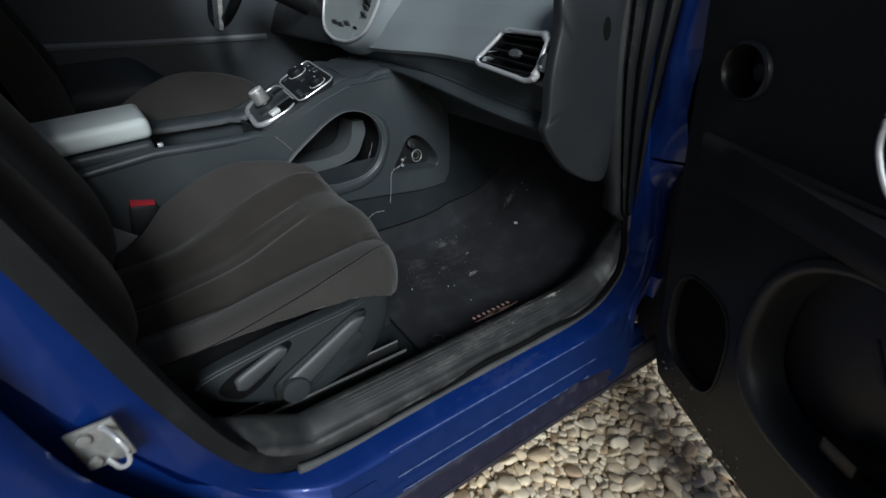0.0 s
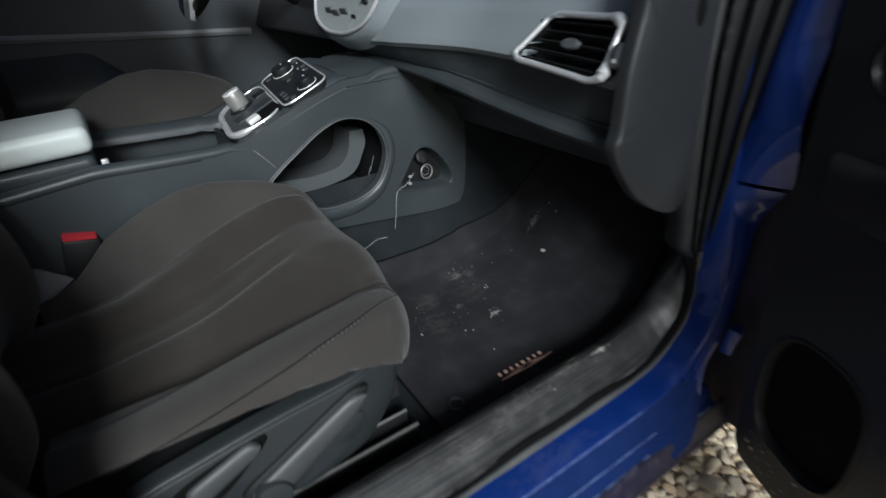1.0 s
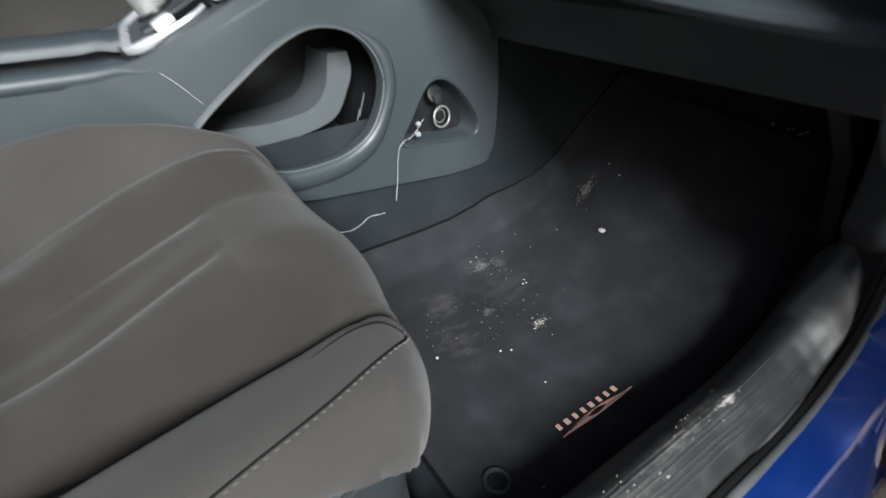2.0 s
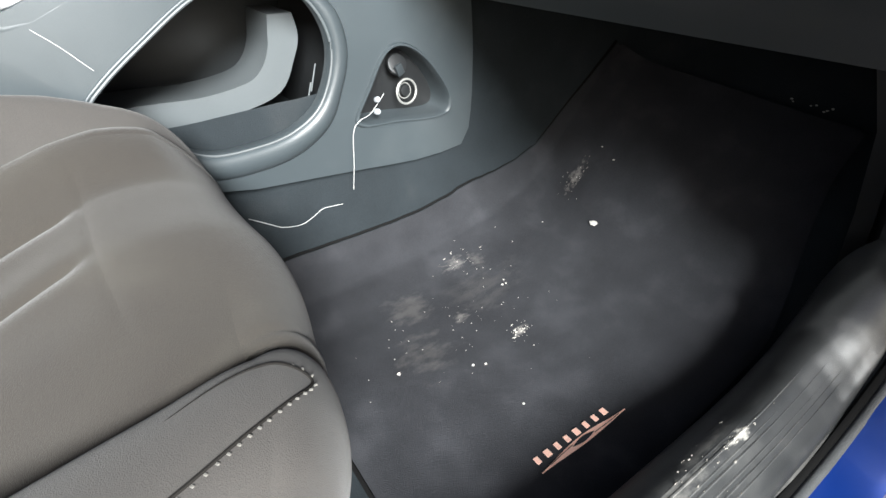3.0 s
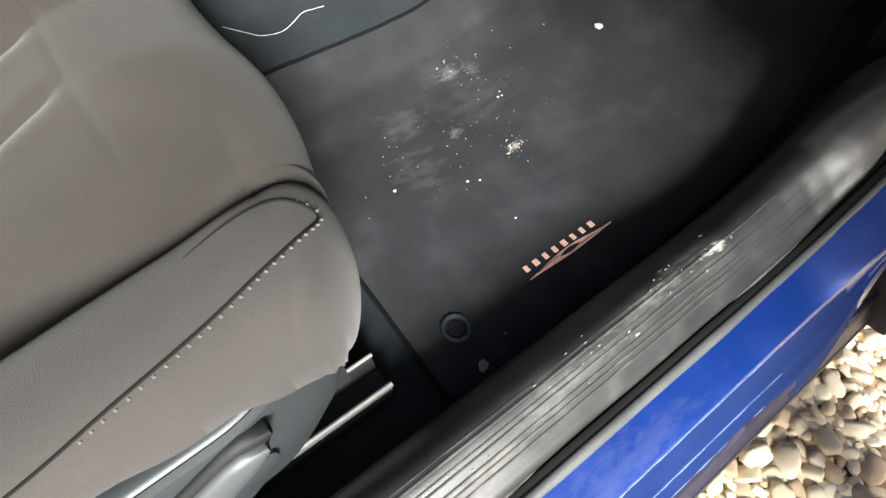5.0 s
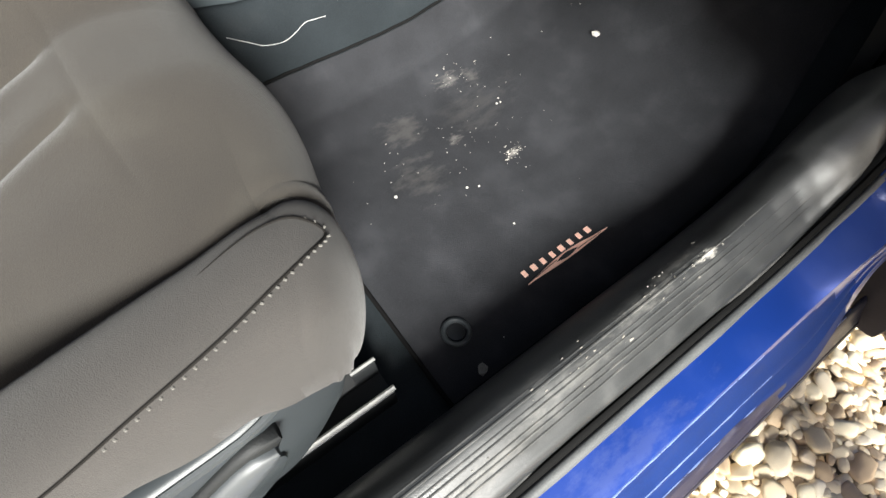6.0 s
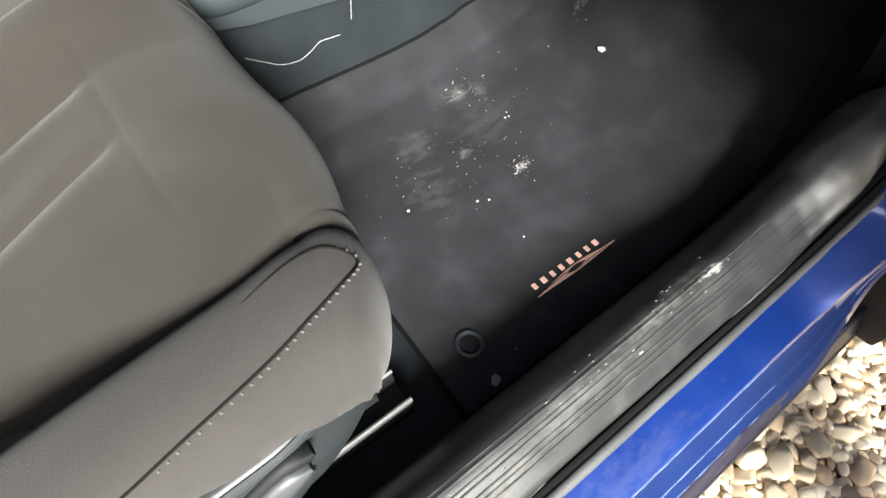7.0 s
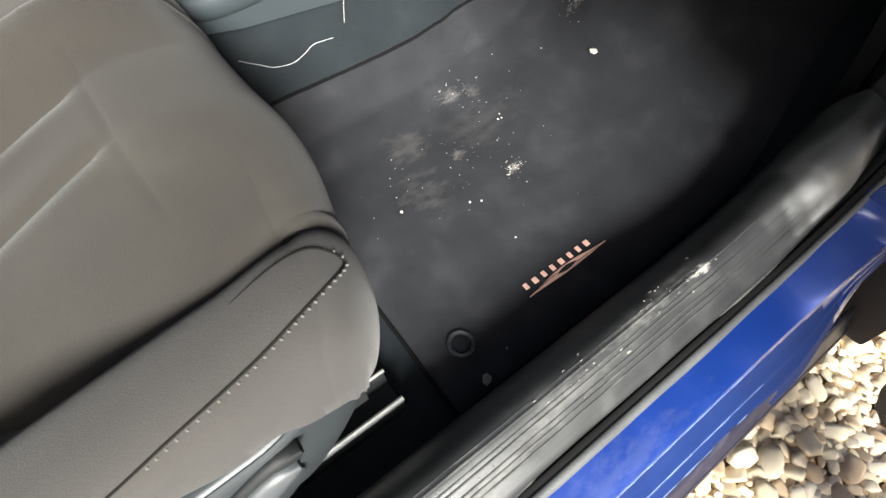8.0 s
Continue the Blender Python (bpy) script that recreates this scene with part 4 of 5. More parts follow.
        def lever(a, b2, w0, w1, x0, x1, nm, lb, mt=LEVER):
            a, b2 = np.array(a), np.array(b2)
            t = (b2 - a) / np.hypot(*(b2 - a))
            n = np.array((-t[1], t[0]))
            rr = []
            for f in np.linspace(0, 1, 18):
                w = (w0 + (w1 - w0) * f) * math.sqrt(max(0.02, 1 - (2 * f - 1) ** 10))
                c = a + (b2 - a) * f
                x = x0 + (x1 - x0) * f
                rr.append([(x + 0.009 * math.copysign(abs(math.sin(q)) ** 1.1, math.sin(q)), *(c + n * w * math.copysign(abs(math.cos(q)) ** 0.8, math.cos(q)))) for q in np.linspace(0, 2 * math.pi, 16, endpoint=False)])
            part(nm, loft(rr), mt, shield, lb, 60)
        lever((-0.700, 0.428), (-0.600, 0.474), 0.020, 0.0145, 0.637, 0.639, "height_lever", "smooth grey height adjuster lever")
        lever((-0.640, 0.366), (-0.434, 0.481), 0.029, 0.0175, 0.6350, 0.6335, "lever_well", "dark sheath behind the lever", RUBBER)
        lever((-0.628, 0.366), (-0.441, 0.473), 0.027, 0.0155, 0.643, 0.6400, "recliner_lever", "long smooth grey recliner lever")
        part("pivot_cap", disc((0.648, -0.603, 0.378), (1, 0, 0), 0.027, 0.020, 28, 0.004), PLASTIC, shield, "round grey pivot cap")
        part("lever_base", loft([[(shell_x(-0.52, 0.40) + x, *(np.array((-0.525, 0.395)) + np.array((0.080 * f * math.cos(q) - 0.01 * math.sin(q), 0.032 * f * math.sin(q) + 0.032 * f * math.cos(q)))))
                                  for q in np.linspace(0, 2 * math.pi, 24, endpoint=False)] for f, x in ((1, -0.01), (1, 0.0035), (0.93, 0.006), (0.2, 0.0065))]), PLASTIC, shield)
    for x in ((0.577, 0.265) if near else (0.40,)):
        rail = part("seat_rail", loft([[put((x + a, y, c)) for a, c in ((-0.024, 0.262), (-0.024, 0.296), (-0.019, 0.300), (-0.016, 0.296), (-0.014, 0.272), (0.014, 0.272), (0.016, 0.296), (0.019, 0.300), (0.024, 0.296), (0.024, 0.262))] for y in (-0.96, -0.6, -0.336)]), BLACK, seat, "black steel seat rail channel")
        for a, r in ((-0.0205, 0.0024), (0.0205, 0.0032)):
            part("rail_edge", tube([put((x + a, y, 0.2995)) for y in np.linspace(-0.9, -0.334, 8)], r, 8), STEEL, rail, "bare worn steel edge")
        part("rail_foot", rbox((0.06, 0.08, 0.024), put((x, -0.72, 0.268)), 0.004), BLACK, seat)
    # backrest leaning back
    prof = spline([(-0.885, 0.53), (-0.850, 0.60), (-0.850, 0.70), (-0.880, 0.80), (-0.925, 0.92), (-0.975, 1.05), (-1.010, 1.13), (-1.050, 1.165), (-1.095, 1.15), (-1.10, 1.05), (-1.05, 0.85), (-1.0, 0.62), (-0.975, 0.53)], 6)
    def back(u, v):
        i = v * (len(prof) - 1)
        k = min(int(i), len(prof) - 2)
        p = prof[k] + (prof[k + 1] - prof[k]) * (i - k)
        e = abs(2 * u - 1)
        bulge = 0.045 * math.exp(-((e - 0.80) / 0.16) ** 2) * (1 if v < 0.5 else 0.2)
        rnd = 0.07 * max(0.0, e - 0.86) / 0.14
        seamb = 0.006 * math.exp(-((e - 0.62) / 0.02) ** 2) if v < 0.5 else 0
        sgn = 1 if v < 0.5 else -1
        return put((0.20 + 0.44 * u + 0.0, p[0] + bulge - sgn * rnd - seamb, p[1]))
    part("backrest", sheet(back, 50, 80, 0.01), FABRIC_SIDE if near else FABRIC, seat, "dark grey fabric backrest with side bolsters", 60)
    return seat


def lint_on_seat():
    rgl = random.Random(91)
    spots = []
    for x, y in ((0.405, -0.372), (0.452, -0.445), (0.33, -0.50), (0.50, -0.41), (0.36, -0.56), (0.47, -0.60)):
        p = on_cushion(x, y)
        spots.append((p.x, p.y, p.z, 0.0005 + 0.0003 * rgl.random()))
    return crumbs("seat_lint", spots, DEBRIS, "tiny pale lint specks on the fabric seat cushion", 500)


passenger_seat = make_seat("passenger_seat", "taupe-grey fabric passenger seat with plastic side levers", 1, 0.0, True)
driver_seat = make_seat("driver_seat", "dark grey fabric driver's seat, raised, beyond the console", -1, 0.16, False)

lint_on_seat()
buckle = thing("belt_buckle", (0.155, -0.735, 0.56), "black seat belt buckle with a red release button", "belt buckle")
part("buckle_body", rbox((0.030, 0.058, 0.105), (0.158, -0.742, 0.588), 0.008, (-12, 0, 0)), BLACK, buckle)
part("button", rbox((0.020, 0.050, 0.012), (0.160, -0.733, 0.641), 0.003, (-14, 14, 0)), RED, buckle, "worn red release button")
part("stalk", rbox((0.014, 0.035, 0.20), (0.158, -0.775, 0.46), 0.005, (-14, 0, 0)), BLACK, buckle)
cover = part("anchor_cover", plate([(-0.808, 0.610), (-0.764, 0.574), (-0.842, 0.524), (-0.86, 0.53), (-0.85, 0.60)], [], lambda a, b, d: (0.175 - d, a, b), 0.006), PALE, None, "", 40)
tagged(cover, "pale grey triangular plastic cover beside the seat back", "trim cover")

# ---- centre console ----
console = thing("centre_console", (0.0, -0.35, 0.45), "dark grey plastic centre console with shifter, storage and armrest", "console")
CUBBY = spline([(-0.392, 0.646), (-0.356, 0.630), (-0.338, 0.597), (-0.297, 0.565), (-0.240, 0.559), (-0.186, 0.566), (-0.142, 0.593), (-0.116, 0.650), (-0.124, 0.702), (-0.158, 0.738), (-0.210, 0.750),
                (-0.262, 0.735), (-0.320, 0.702), (-0.372, 0.668)], 6, True)
NICHE = spline([(-0.090, 0.556), (-0.030, 0.546), (0.036, 0.538), (0.056, 0.548), (0.050, 0.578), (0.020, 0.622), (-0.012, 0.645), (-0.040, 0.640), (-0.068, 0.600)], 5, True)
WALL = [(-1.05, 0.36), (-1.05, 0.715), (-0.90, 0.722), (-0.80, 0.732), (-0.675, 0.744), (-0.55, 0.738), (-0.47, 0.735), (-0.42, 0.744), (-0.36, 0.768), (-0.28, 0.800), (-0.20, 0.826),
        (-0.10, 0.830), (0.0, 0.834), (0.100, 0.834), (0.103, 0.62), (0.098, 0.500), (0.085, 0.474), (0.045, 0.470), (0.0, 0.470), (-0.048, 0.475), (-0.158, 0.490), (-0.247, 0.502), (-0.317, 0.520), (-0.42, 0.51), (-0.60, 0.45)]


def wall_x(y, z):
    """The right flank: a gentle bulge, tucked in towards its lower edge."""
    return 0.152 + 0.012 * smooth01((0.80 - z) / 0.15) - 0.010 * smooth01((0.56 - z) / 0.10) + 0.010 * smooth01((y + 0.1) / 0.25)


def dense(ring, step=0.03):
    out = []
    for i, p in enumerate(ring):
        p, q = np.array(p, float), np.array(ring[(i + 1) % len(ring)], float)
        n = max(1, int(np.hypot(*(q - p)) / step))
        out += [p + (q - p) * k / n for k in range(n)]
    return out


part("side_wall", plate(dense(WALL), [CUBBY, NICHE], lambda a, b, d: (wall_x(a, b) - d, a, b), 0.012), CONSOLE, console, "smooth dark grey console flank", 50)
part("side_wall", plate(dense(WALL), [], lambda a, b, d: (-wall_x(a, b) + d, a, b), 0.012), CONSOLE, console, "smooth dark grey console flank", 50)
# broad rounded rim round the opening, thickest below and ahead
rings = []
mid = np.array((-0.235, 0.655))
for i, p in enumerate(CUBBY):
    t = CUBBY[(i + 1) % len(CUBBY)] - CUBBY[i - 1]
    t = t / np.hypot(*t)
    n = np.array((t[1], -t[0]))
    if n @ (p - mid) < 0:
        n = -n
    full = max(smooth01((0.64 - p[1]) / 0.05), smooth01((p[0] + 0.22) / 0.08) * smooth01((0.75 - p[1]) / 0.06))
    w = 0.004 + full * (0.010 + 0.020 * smooth01((0.62 - p[1]) / 0.08) + 0.008 * smooth01((p[0] + 0.2) / 0.1))
    sec = [(-0.022, -0.001), (-0.006, -0.0035), (0.002 * full, -0.001), (0.0015 + 0.0055 * full, w * 0.15), (0.0015 + 0.0065 * full, w * 0.5), (0.001 + 0.0045 * full, w * 0.85), (0.0, w), (-0.006, w * 0.9)]
    rings.append([(wall_x(*p) + a, *(p + n * d)) for a, d in sec])
rim_part = part("opening_rim", loft(rings, True, False, True), CONSOLE, console, "smooth rounded grey rim of the storage opening", 60)
part("rim_bead", tube([(wall_x(*p) + 0.002, *(p * 0.985 + mid * 0.015)) for p in CUBBY], 0.0018, 6, None, True), LINER, rim_part)
# interior of the opening: floor, back, curved grey tray and slots
part("storage_floor", rbox((0.25, 0.34, 0.012), (0.02, -0.22, 0.527), 0.003, (3, 0, 0)), PLASTIC, console)
part("storage_back", rbox((0.010, 0.36, 0.20), (-0.112, -0.215, 0.62), 0.003), PLASTIC, console)
part("storage_end", rbox((0.24, 0.010, 0.22), (0.02, -0.088, 0.63), 0.003, (-12, 0, 0)), BLACK, console)
part("storage_rear", rbox((0.24, 0.010, 0.20), (0.02, -0.42, 0.62), 0.003), BLACK, console)
part("storage_roof", rbox((0.24, 0.36, 0.010), (0.02, -0.24, 0.748), 0.003, (16, 0, 0)), BLACK, console)
TRAY = spline([(-0.42, 0.615), (-0.33, 0.610), (-0.264, 0.605), (-0.204, 0.611), (-0.179, 0.626), (-0.165, 0.650), (-0.160, 0.672), (-0.156, 0.692)], 5)
UNDER = spline([(-0.122, 0.690), (-0.119, 0.660), (-0.130, 0.632), (-0.159, 0.590), (-0.22, 0.574), (-0.32, 0.570), (-0.42, 0.575)], 5)
part("grey_tray", plate(TRAY + UNDER, [], lambda a, b, d: (0.062 - d, a, b), 0.09), LINER, console, "pale grey curved tray liner", 40)
for y, z in ((-0.100, 0.60), (-0.112, 0.575)):
    part("slot_light", tube([(0.06, y, z + 0.018), (0.06, y - 0.014, z - 0.020)], 0.0013, 6), LINER, console)
# outlet niche
part("niche_back", plate([p * 1.05 - np.array((-0.02, 0.59)) * 0.05 for p in NICHE], [], lambda a, b, d: (wall_x(a, b) - 0.038 - d, a, b), 0.006), BLACK, console, "black recessed socket panel")
rings = []
mid = np.mean(NICHE, axis=0)
for p in NICHE:
    rings.append([(wall_x(*p) + a, *(p + (p - mid) * f)) for a, f in ((-0.040, -0.10), (-0.014, -0.03), (0.0, -0.02), (0.0045, 0.02), (0.0045, 0.06), (0.001, 0.09), (-0.01, 0.06))])
part("niche_rim", loft(rings, True, False, True), CONSOLE, console, "rounded grey niche rim", 60)
socket = part("power_socket", torus((0.150, -0.003, 0.577), (1, 0.1, 0.1), 0.0175, 0.0017, 32, 10), STEEL, console, "chrome-ringed power socket")
part("inner_ring", torus((0.144, -0.003, 0.577), (1, 0.1, 0.1), 0.0110, 0.0009, 28, 8), STEEL, socket)
part("plug_core", disc((0.142, -0.003, 0.577), (1, 0.1, 0.1), 0.0085, 0.012, 20, 0.002), BLACK, socket)
part("socket_cap", disc((0.150, -0.016, 0.618), (1, 0, 0.5), 0.015, 0.008, 20, 0.003), BLACK, console, "black hinged socket cap")
part("cap_clip", rbox((0.006, 0.012, 0.016), (0.160, -0.018, 0.613), 0.002, (20, 0, 10)), PLASTIC, console)
# top: bridge between flanks, tray well, shifter and climate panels
top_line = [p for p in WALL[1:14]]
def top_edge(y):
    return float(np.interp(y, [p[0] for p in top_line], [p[1] for p in top_line]))
for sgn in (1, -1):
    part("top_rail", loft([[(sgn * (wall_x(y, top_edge(y)) + a), y, top_edge(y) + c - 0.016 * smooth01((y + 0.46) / 0.05) * smooth01((-0.10 - y) / 0.06)) for a, c in ((0.0, -0.012), (0.002, -0.002), (-0.004, 0.006), (-0.016, 0.008), (-0.040, 0.002), (-0.048, -0.008), (-0.05, -0.02), (-0.02, -0.02))] for y in np.linspace(-1.0, 0.12, 50)]), CONSOLE, console, "rounded upper console edge", 60)
part("bin_floor", rbox((0.21, 0.28, 0.01), (0, -0.54, 0.665), 0.002), BLACK, console)
part("bin_latch", rbox((0.012, 0.012, 0.030), (0.098, -0.655, 0.735), 0.003), CHROME, console, "small bright latch")
part("bridge", sheet(lambda u, v: (-0.155 + 0.31 * u, -0.19 + 0.5 * v, 0.842 + 0.008 * math.sin(v * 3) - 0.030 * abs(2 * u - 1) ** 4 - 0.05 * v * v), 24, 16, 0.012), CONSOLE, console, "smooth grey upper bridge")


def panel_point(a, b, up=0.0):
    """Sloping control panel: a across, b from its rear end to its front, up off its face."""
    f = b - 0.50 * a
    y, z = -0.412 + 0.225 * f, 0.746 + 0.104 * f
    return Vector((a + 0.018, y - up * 0.42, z + up * 0.907))


def panel_ring(b0, b1, w0, w1, r=0.02, grow=0.0):
    pts = []
    for a, b in ((-w0, b0), (w0, b0), (w1, b1), (-w1, b1)):
        pts.append((a, b))
    out = []
    k = len(pts)
    for i, p in enumerate(pts):
        q0, q1 = np.array(pts[i - 1]), np.array(pts[(i + 1) % k])
        p = np.array(p)
        sc = np.array((1, 1 / 0.248))
        d0 = (q0 - p) / sc
        d1 = (q1 - p) / sc
        d0 = d0 / np.hypot(*d0) * r * sc
        d1 = d1 / np.hypot(*d1) * r * sc
        for f in np.linspace(0, 1, 6):
            out.append((1 - f) ** 2 * (p + d0) + 2 * f * (1 - f) * p + f * f * (p + d1))
    return out


part("panel_surround", sheet(lambda u, v: panel_point(-0.140 + 0.272 * u, 1.45 * v, -0.0045 - 0.075 * smooth01((1.45 * v - 0.90) / 0.5) - 0.022 * (max(0.0, abs(-0.140 + 0.272 * u) - 0.116) / 0.020) ** 1.6), 40, 30, 0.008), CONSOLE, console, "smooth grey surround of the control panels", 60)


for nm, b0, b1, w0, w1, lb in (("shifter_panel", -0.03, 0.44, 0.098, 0.120, "grey shifter panel with a bright rim"), ("climate_panel", 0.468, 0.90, 0.122, 0.128, "black climate control panel with a bright rim")):
    ring = panel_ring(b0, b1, w0, w1, 0.046 if nm == "shifter_panel" else 0.026)
    bmp = loft([[panel_point(a, b, -0.05) for a, b in ring], [panel_point(a, b, 0.003) for a, b in ring]], True, True)
    pan = part(nm, bmp, LEVER if nm == "shifter_panel" else BLACK, console, lb)
    part("bright_rim", tube([panel_point(a, b, 0.003) for a, b in ring], (lambda f: 0.0026 + 0.0045 * smooth01((0.50 - f) / 0.06)) if nm == "shifter_panel" else 0.0022, 8, None, True), CHROME, pan, "satin chrome rim")
    if nm == "shifter_panel":
        part("gate", rbox((0.052, 0.070, 0.006), panel_point(0.078, 0.30, 0.003), 0.010, (24.8, 0, 0)), BINDING, pan, "black recess")
        part("gate", rbox((0.040, 0.090, 0.005), panel_point(0.020, 0.25, 0.003), 0.004, (24.8, 0, 0)), PLASTIC, pan)
        part("gate", rbox((0.034, 0.030, 0.006), panel_point(-0.050, 0.38, 0.003), 0.004, (24.8, 0, 0)), BLACK, pan)
        part("brake_switch", rbox((0.026, 0.028, 0.012), panel_point(0.088, 0.20, 0.010), 0.005, (24.8, 0, 0)), SATIN, pan, "small bright switch")
        knob = part("shifter_knob", disc(panel_point(-0.045, 0.18, 0.022), (-0.10, -0.42, 0.907), 0.0215, 0.036, 36, 0.003), STEEL, pan, "ribbed bright rotary shifter knob")
        part("knob_top", disc(panel_point(-0.049, 0.18, 0.042), (-0.10, -0.42, 0.907), 0.0195, 0.005, 36, 0.0015), SATIN, knob, "pale satin knob top")
        part("knob_collar", torus(panel_point(-0.045, 0.18, 0.004), (-0.10, -0.42, 0.907), 0.026, 0.003, 32, 8), BLACK, knob)
    else:
        for a, b, r in ((-0.070, 0.69, 0.024), (0.092, 0.74, 0.020)):
            part("dial", disc(panel_point(a, b, 0.012), (0, -0.42, 0.907), r, 0.020, 28, 0.003), BLACK, pan, "black rotary dial")
            part("dial_ring", torus(panel_point(a, b, 0.006), (0, -0.42, 0.907), r + 0.002, 0.0012, 28, 6), SATIN, pan)
        for a, b in ((0.0, 0.84), (-0.03, 0.85), (0.045, 0.53), (0.066, 0.53), (0.088, 0.53), (0.105, 0.57), (-0.095, 0.53), (-0.006, 0.66), (-0.10, 0.84)):
            part("button", rbox((0.017, 0.013, 0.005), panel_point(a, b, 0.005), 0.0015, (24.8, 0, 0)), PLASTIC, pan)
        for a, b in ((-0.072, 0.71), (0.090, 0.75), (-0.02, 0.80), (0.012, 0.82), (-0.06, 0.84)):
            part("mark", rbox((0.007, 0.004, 0.0016), panel_point(a, b, 0.0235 if abs(a) > 0.065 and b < 0.8 else 0.0085), 0.0005, (24.8, 0, 0)), PALE, pan)

armrest = part("armrest_lid", rbox((0.215, 0.34, 0.048), (0.0, -0.832, 0.783), 0.021, (2.0, 0, 0), None, 5), SILVERVINYL, console, "pale silvery padded armrest lid")
part("armrest_base", rbox((0.222, 0.335, 0.040), (0.0, -0.835, 0.736), 0.014, (2.0, 0, 0), None, 4), CONSOLE, console, "grey armrest base")

# thin white wires by the socket and on the console's flank
def wire(pts, r, label):
    o = part("thin_wire", tube(spline(pts, 6), r, 5), WIRE, None, "", 60, at=pts[0])
    return tagged(o, label, "wire")


cord = thing("dangling_wire", (0.172, -0.05, 0.53), "thin white wire dangling from the power socket", "wire")
part("strand", tube(spline([(0.158, -0.045, 0.585), (0.170, -0.075, 0.567), (0.1735, -0.095, 0.562), (0.1740, -0.107, 0.548), (0.1735, -0.113, 0.503), (0.172, -0.119, 0.463)], 8), 0.00030, 6), WIRE, cord)
part("bead", disc((0.168, -0.064, 0.566), (1, 0.3, 0.2), 0.0045, 0.008, 14, 0.003), PALE, cord, "small pale bead")
part("bead", disc((0.166, -0.061, 0.582), (1, 0.2, 0.4), 0.004, 0.006, 12, 0.001), PALE, cord)
wire([(0.157, -0.134, 0.438), (0.157, -0.150, 0.440), (0.157, -0.166, 0.441), (0.157, -0.183, 0.433), (0.157, -0.202, 0.428), (0.157, -0.228, 0.434), (0.157, -0.244, 0.445), (0.157, -0.270, 0.464)], 0.00030, "thin white wire lying curled against the tunnel carpet")
wire([(0.166, -0.410, 0.727), (0.1672, -0.396, 0.712), (0.1675, -0.388, 0.702), (0.1675, -0.380, 0.691), (0.1675, -0.374, 0.683)], 0.0002, "thin pale wire trailing down the console flank")

# ---- dashboard ----
dash = thing("dashboard", (0.30, 0.1, 0.75), "dark grey moulded dashboard with bright-rimmed air vent", "dashboard")
def dash_in(x):
    """How far the dash swells towards the cabin beside the centre stack."""
    return -0.036 * smooth01((0.44 - x) / 0.26)


def dash_face(x, f):
    """Upper dash skin: f from its low edge (0) to the windscreen (1)."""
    low = 0.885 + 0.012 * math.sin(max(0, x) * 4.2) - 0.010 * smooth01((x - 0.55) / 0.2)
    pts_y = [-0.040, -0.056, -0.064, -0.060, -0.034, 0.0, 0.08, 0.30, 0.60]
    pts_z = [low - 0.012, low - 0.009, low, low + 0.010, 0.955, 1.000, 1.045, 1.075, 1.05]
    k = f * 8
    z = float(np.interp(k, range(9), pts_z))
    if 0.553 + 0.40 * (z - 0.887) < x < 0.730 and 0.888 < z < 0.948:
        pts_y = [v + 0.055 for v in pts_y]
    return (x, float(np.interp(k, range(9), pts_y)) + dash_in(x), float(np.interp(k, range(9), pts_z)))
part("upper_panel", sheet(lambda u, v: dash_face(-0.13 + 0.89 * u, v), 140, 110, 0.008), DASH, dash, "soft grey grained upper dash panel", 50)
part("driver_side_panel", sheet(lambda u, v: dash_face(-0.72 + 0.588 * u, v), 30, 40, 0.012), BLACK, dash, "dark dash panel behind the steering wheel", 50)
def band(u, v):
    x = -0.10 + 0.868 * u
    low = 0.885 + 0.012 * math.sin(max(0, x) * 4.2) - 0.010 * smooth01((x - 0.55) / 0.2)
    lip = 0.846 - 0.046 * smooth01((x - 0.12) / 0.62)
    q = dash_in(x)
    ys = [-0.044 + q, -0.036 + q, -0.034 + q * 0.6, -0.050, -0.064, -0.068, -0.062, -0.02, 0.06]
    zs = [low - 0.008, (low + lip) / 2 + 0.004, lip + 0.010, lip + 0.006, lip, lip - 0.008, lip - 0.016, lip - 0.020, lip - 0.018]
    k = v * 8
    return (x, float(np.interp(k, range(9), ys)), float(np.interp(k, range(9), zs)))
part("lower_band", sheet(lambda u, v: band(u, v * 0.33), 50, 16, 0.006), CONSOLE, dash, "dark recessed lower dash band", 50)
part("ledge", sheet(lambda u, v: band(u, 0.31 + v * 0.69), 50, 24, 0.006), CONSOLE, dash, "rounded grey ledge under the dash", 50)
part("glove_box", sheet(lambda u, v: (0.17 + 0.56 * u, 0.03 + 0.075 * v + 0.02 * math.sin(v * 3), 0.79 - 0.09 * v), 10, 12, 0.02), PLASTIC, dash, "dark grey glove box lid", 50)
part("under_tray", rbox((0.56, 0.50, 0.012), (0.43, 0.36, 0.70), 0.004), BLACK, dash)
cap_outline = spline([(-0.055, 1.035), (-0.066, 0.973), (-0.082, 0.90), (-0.086, 0.828), (-0.093, 0.803), (-0.080, 0.775), (-0.052, 0.738), (-0.02, 0.705), (0.037, 0.670), (0.080, 0.662), (0.092, 0.70), (0.094, 0.82), (0.090, 0.95), (0.086, 1.04)], 4, True)
m3 = np.array((0.03, 0.86))
part("end_cap", loft([[(x, *(m3 + (p - m3) * f)) for p in cap_outline] for f, x in ((1.0, 0.756), (1.0, 0.768), (0.99, 0.773), (0.96, 0.776), (0.6, 0.778), (0.1, 0.778))]), ENDCAP, dash, "dark grey dash end cap")
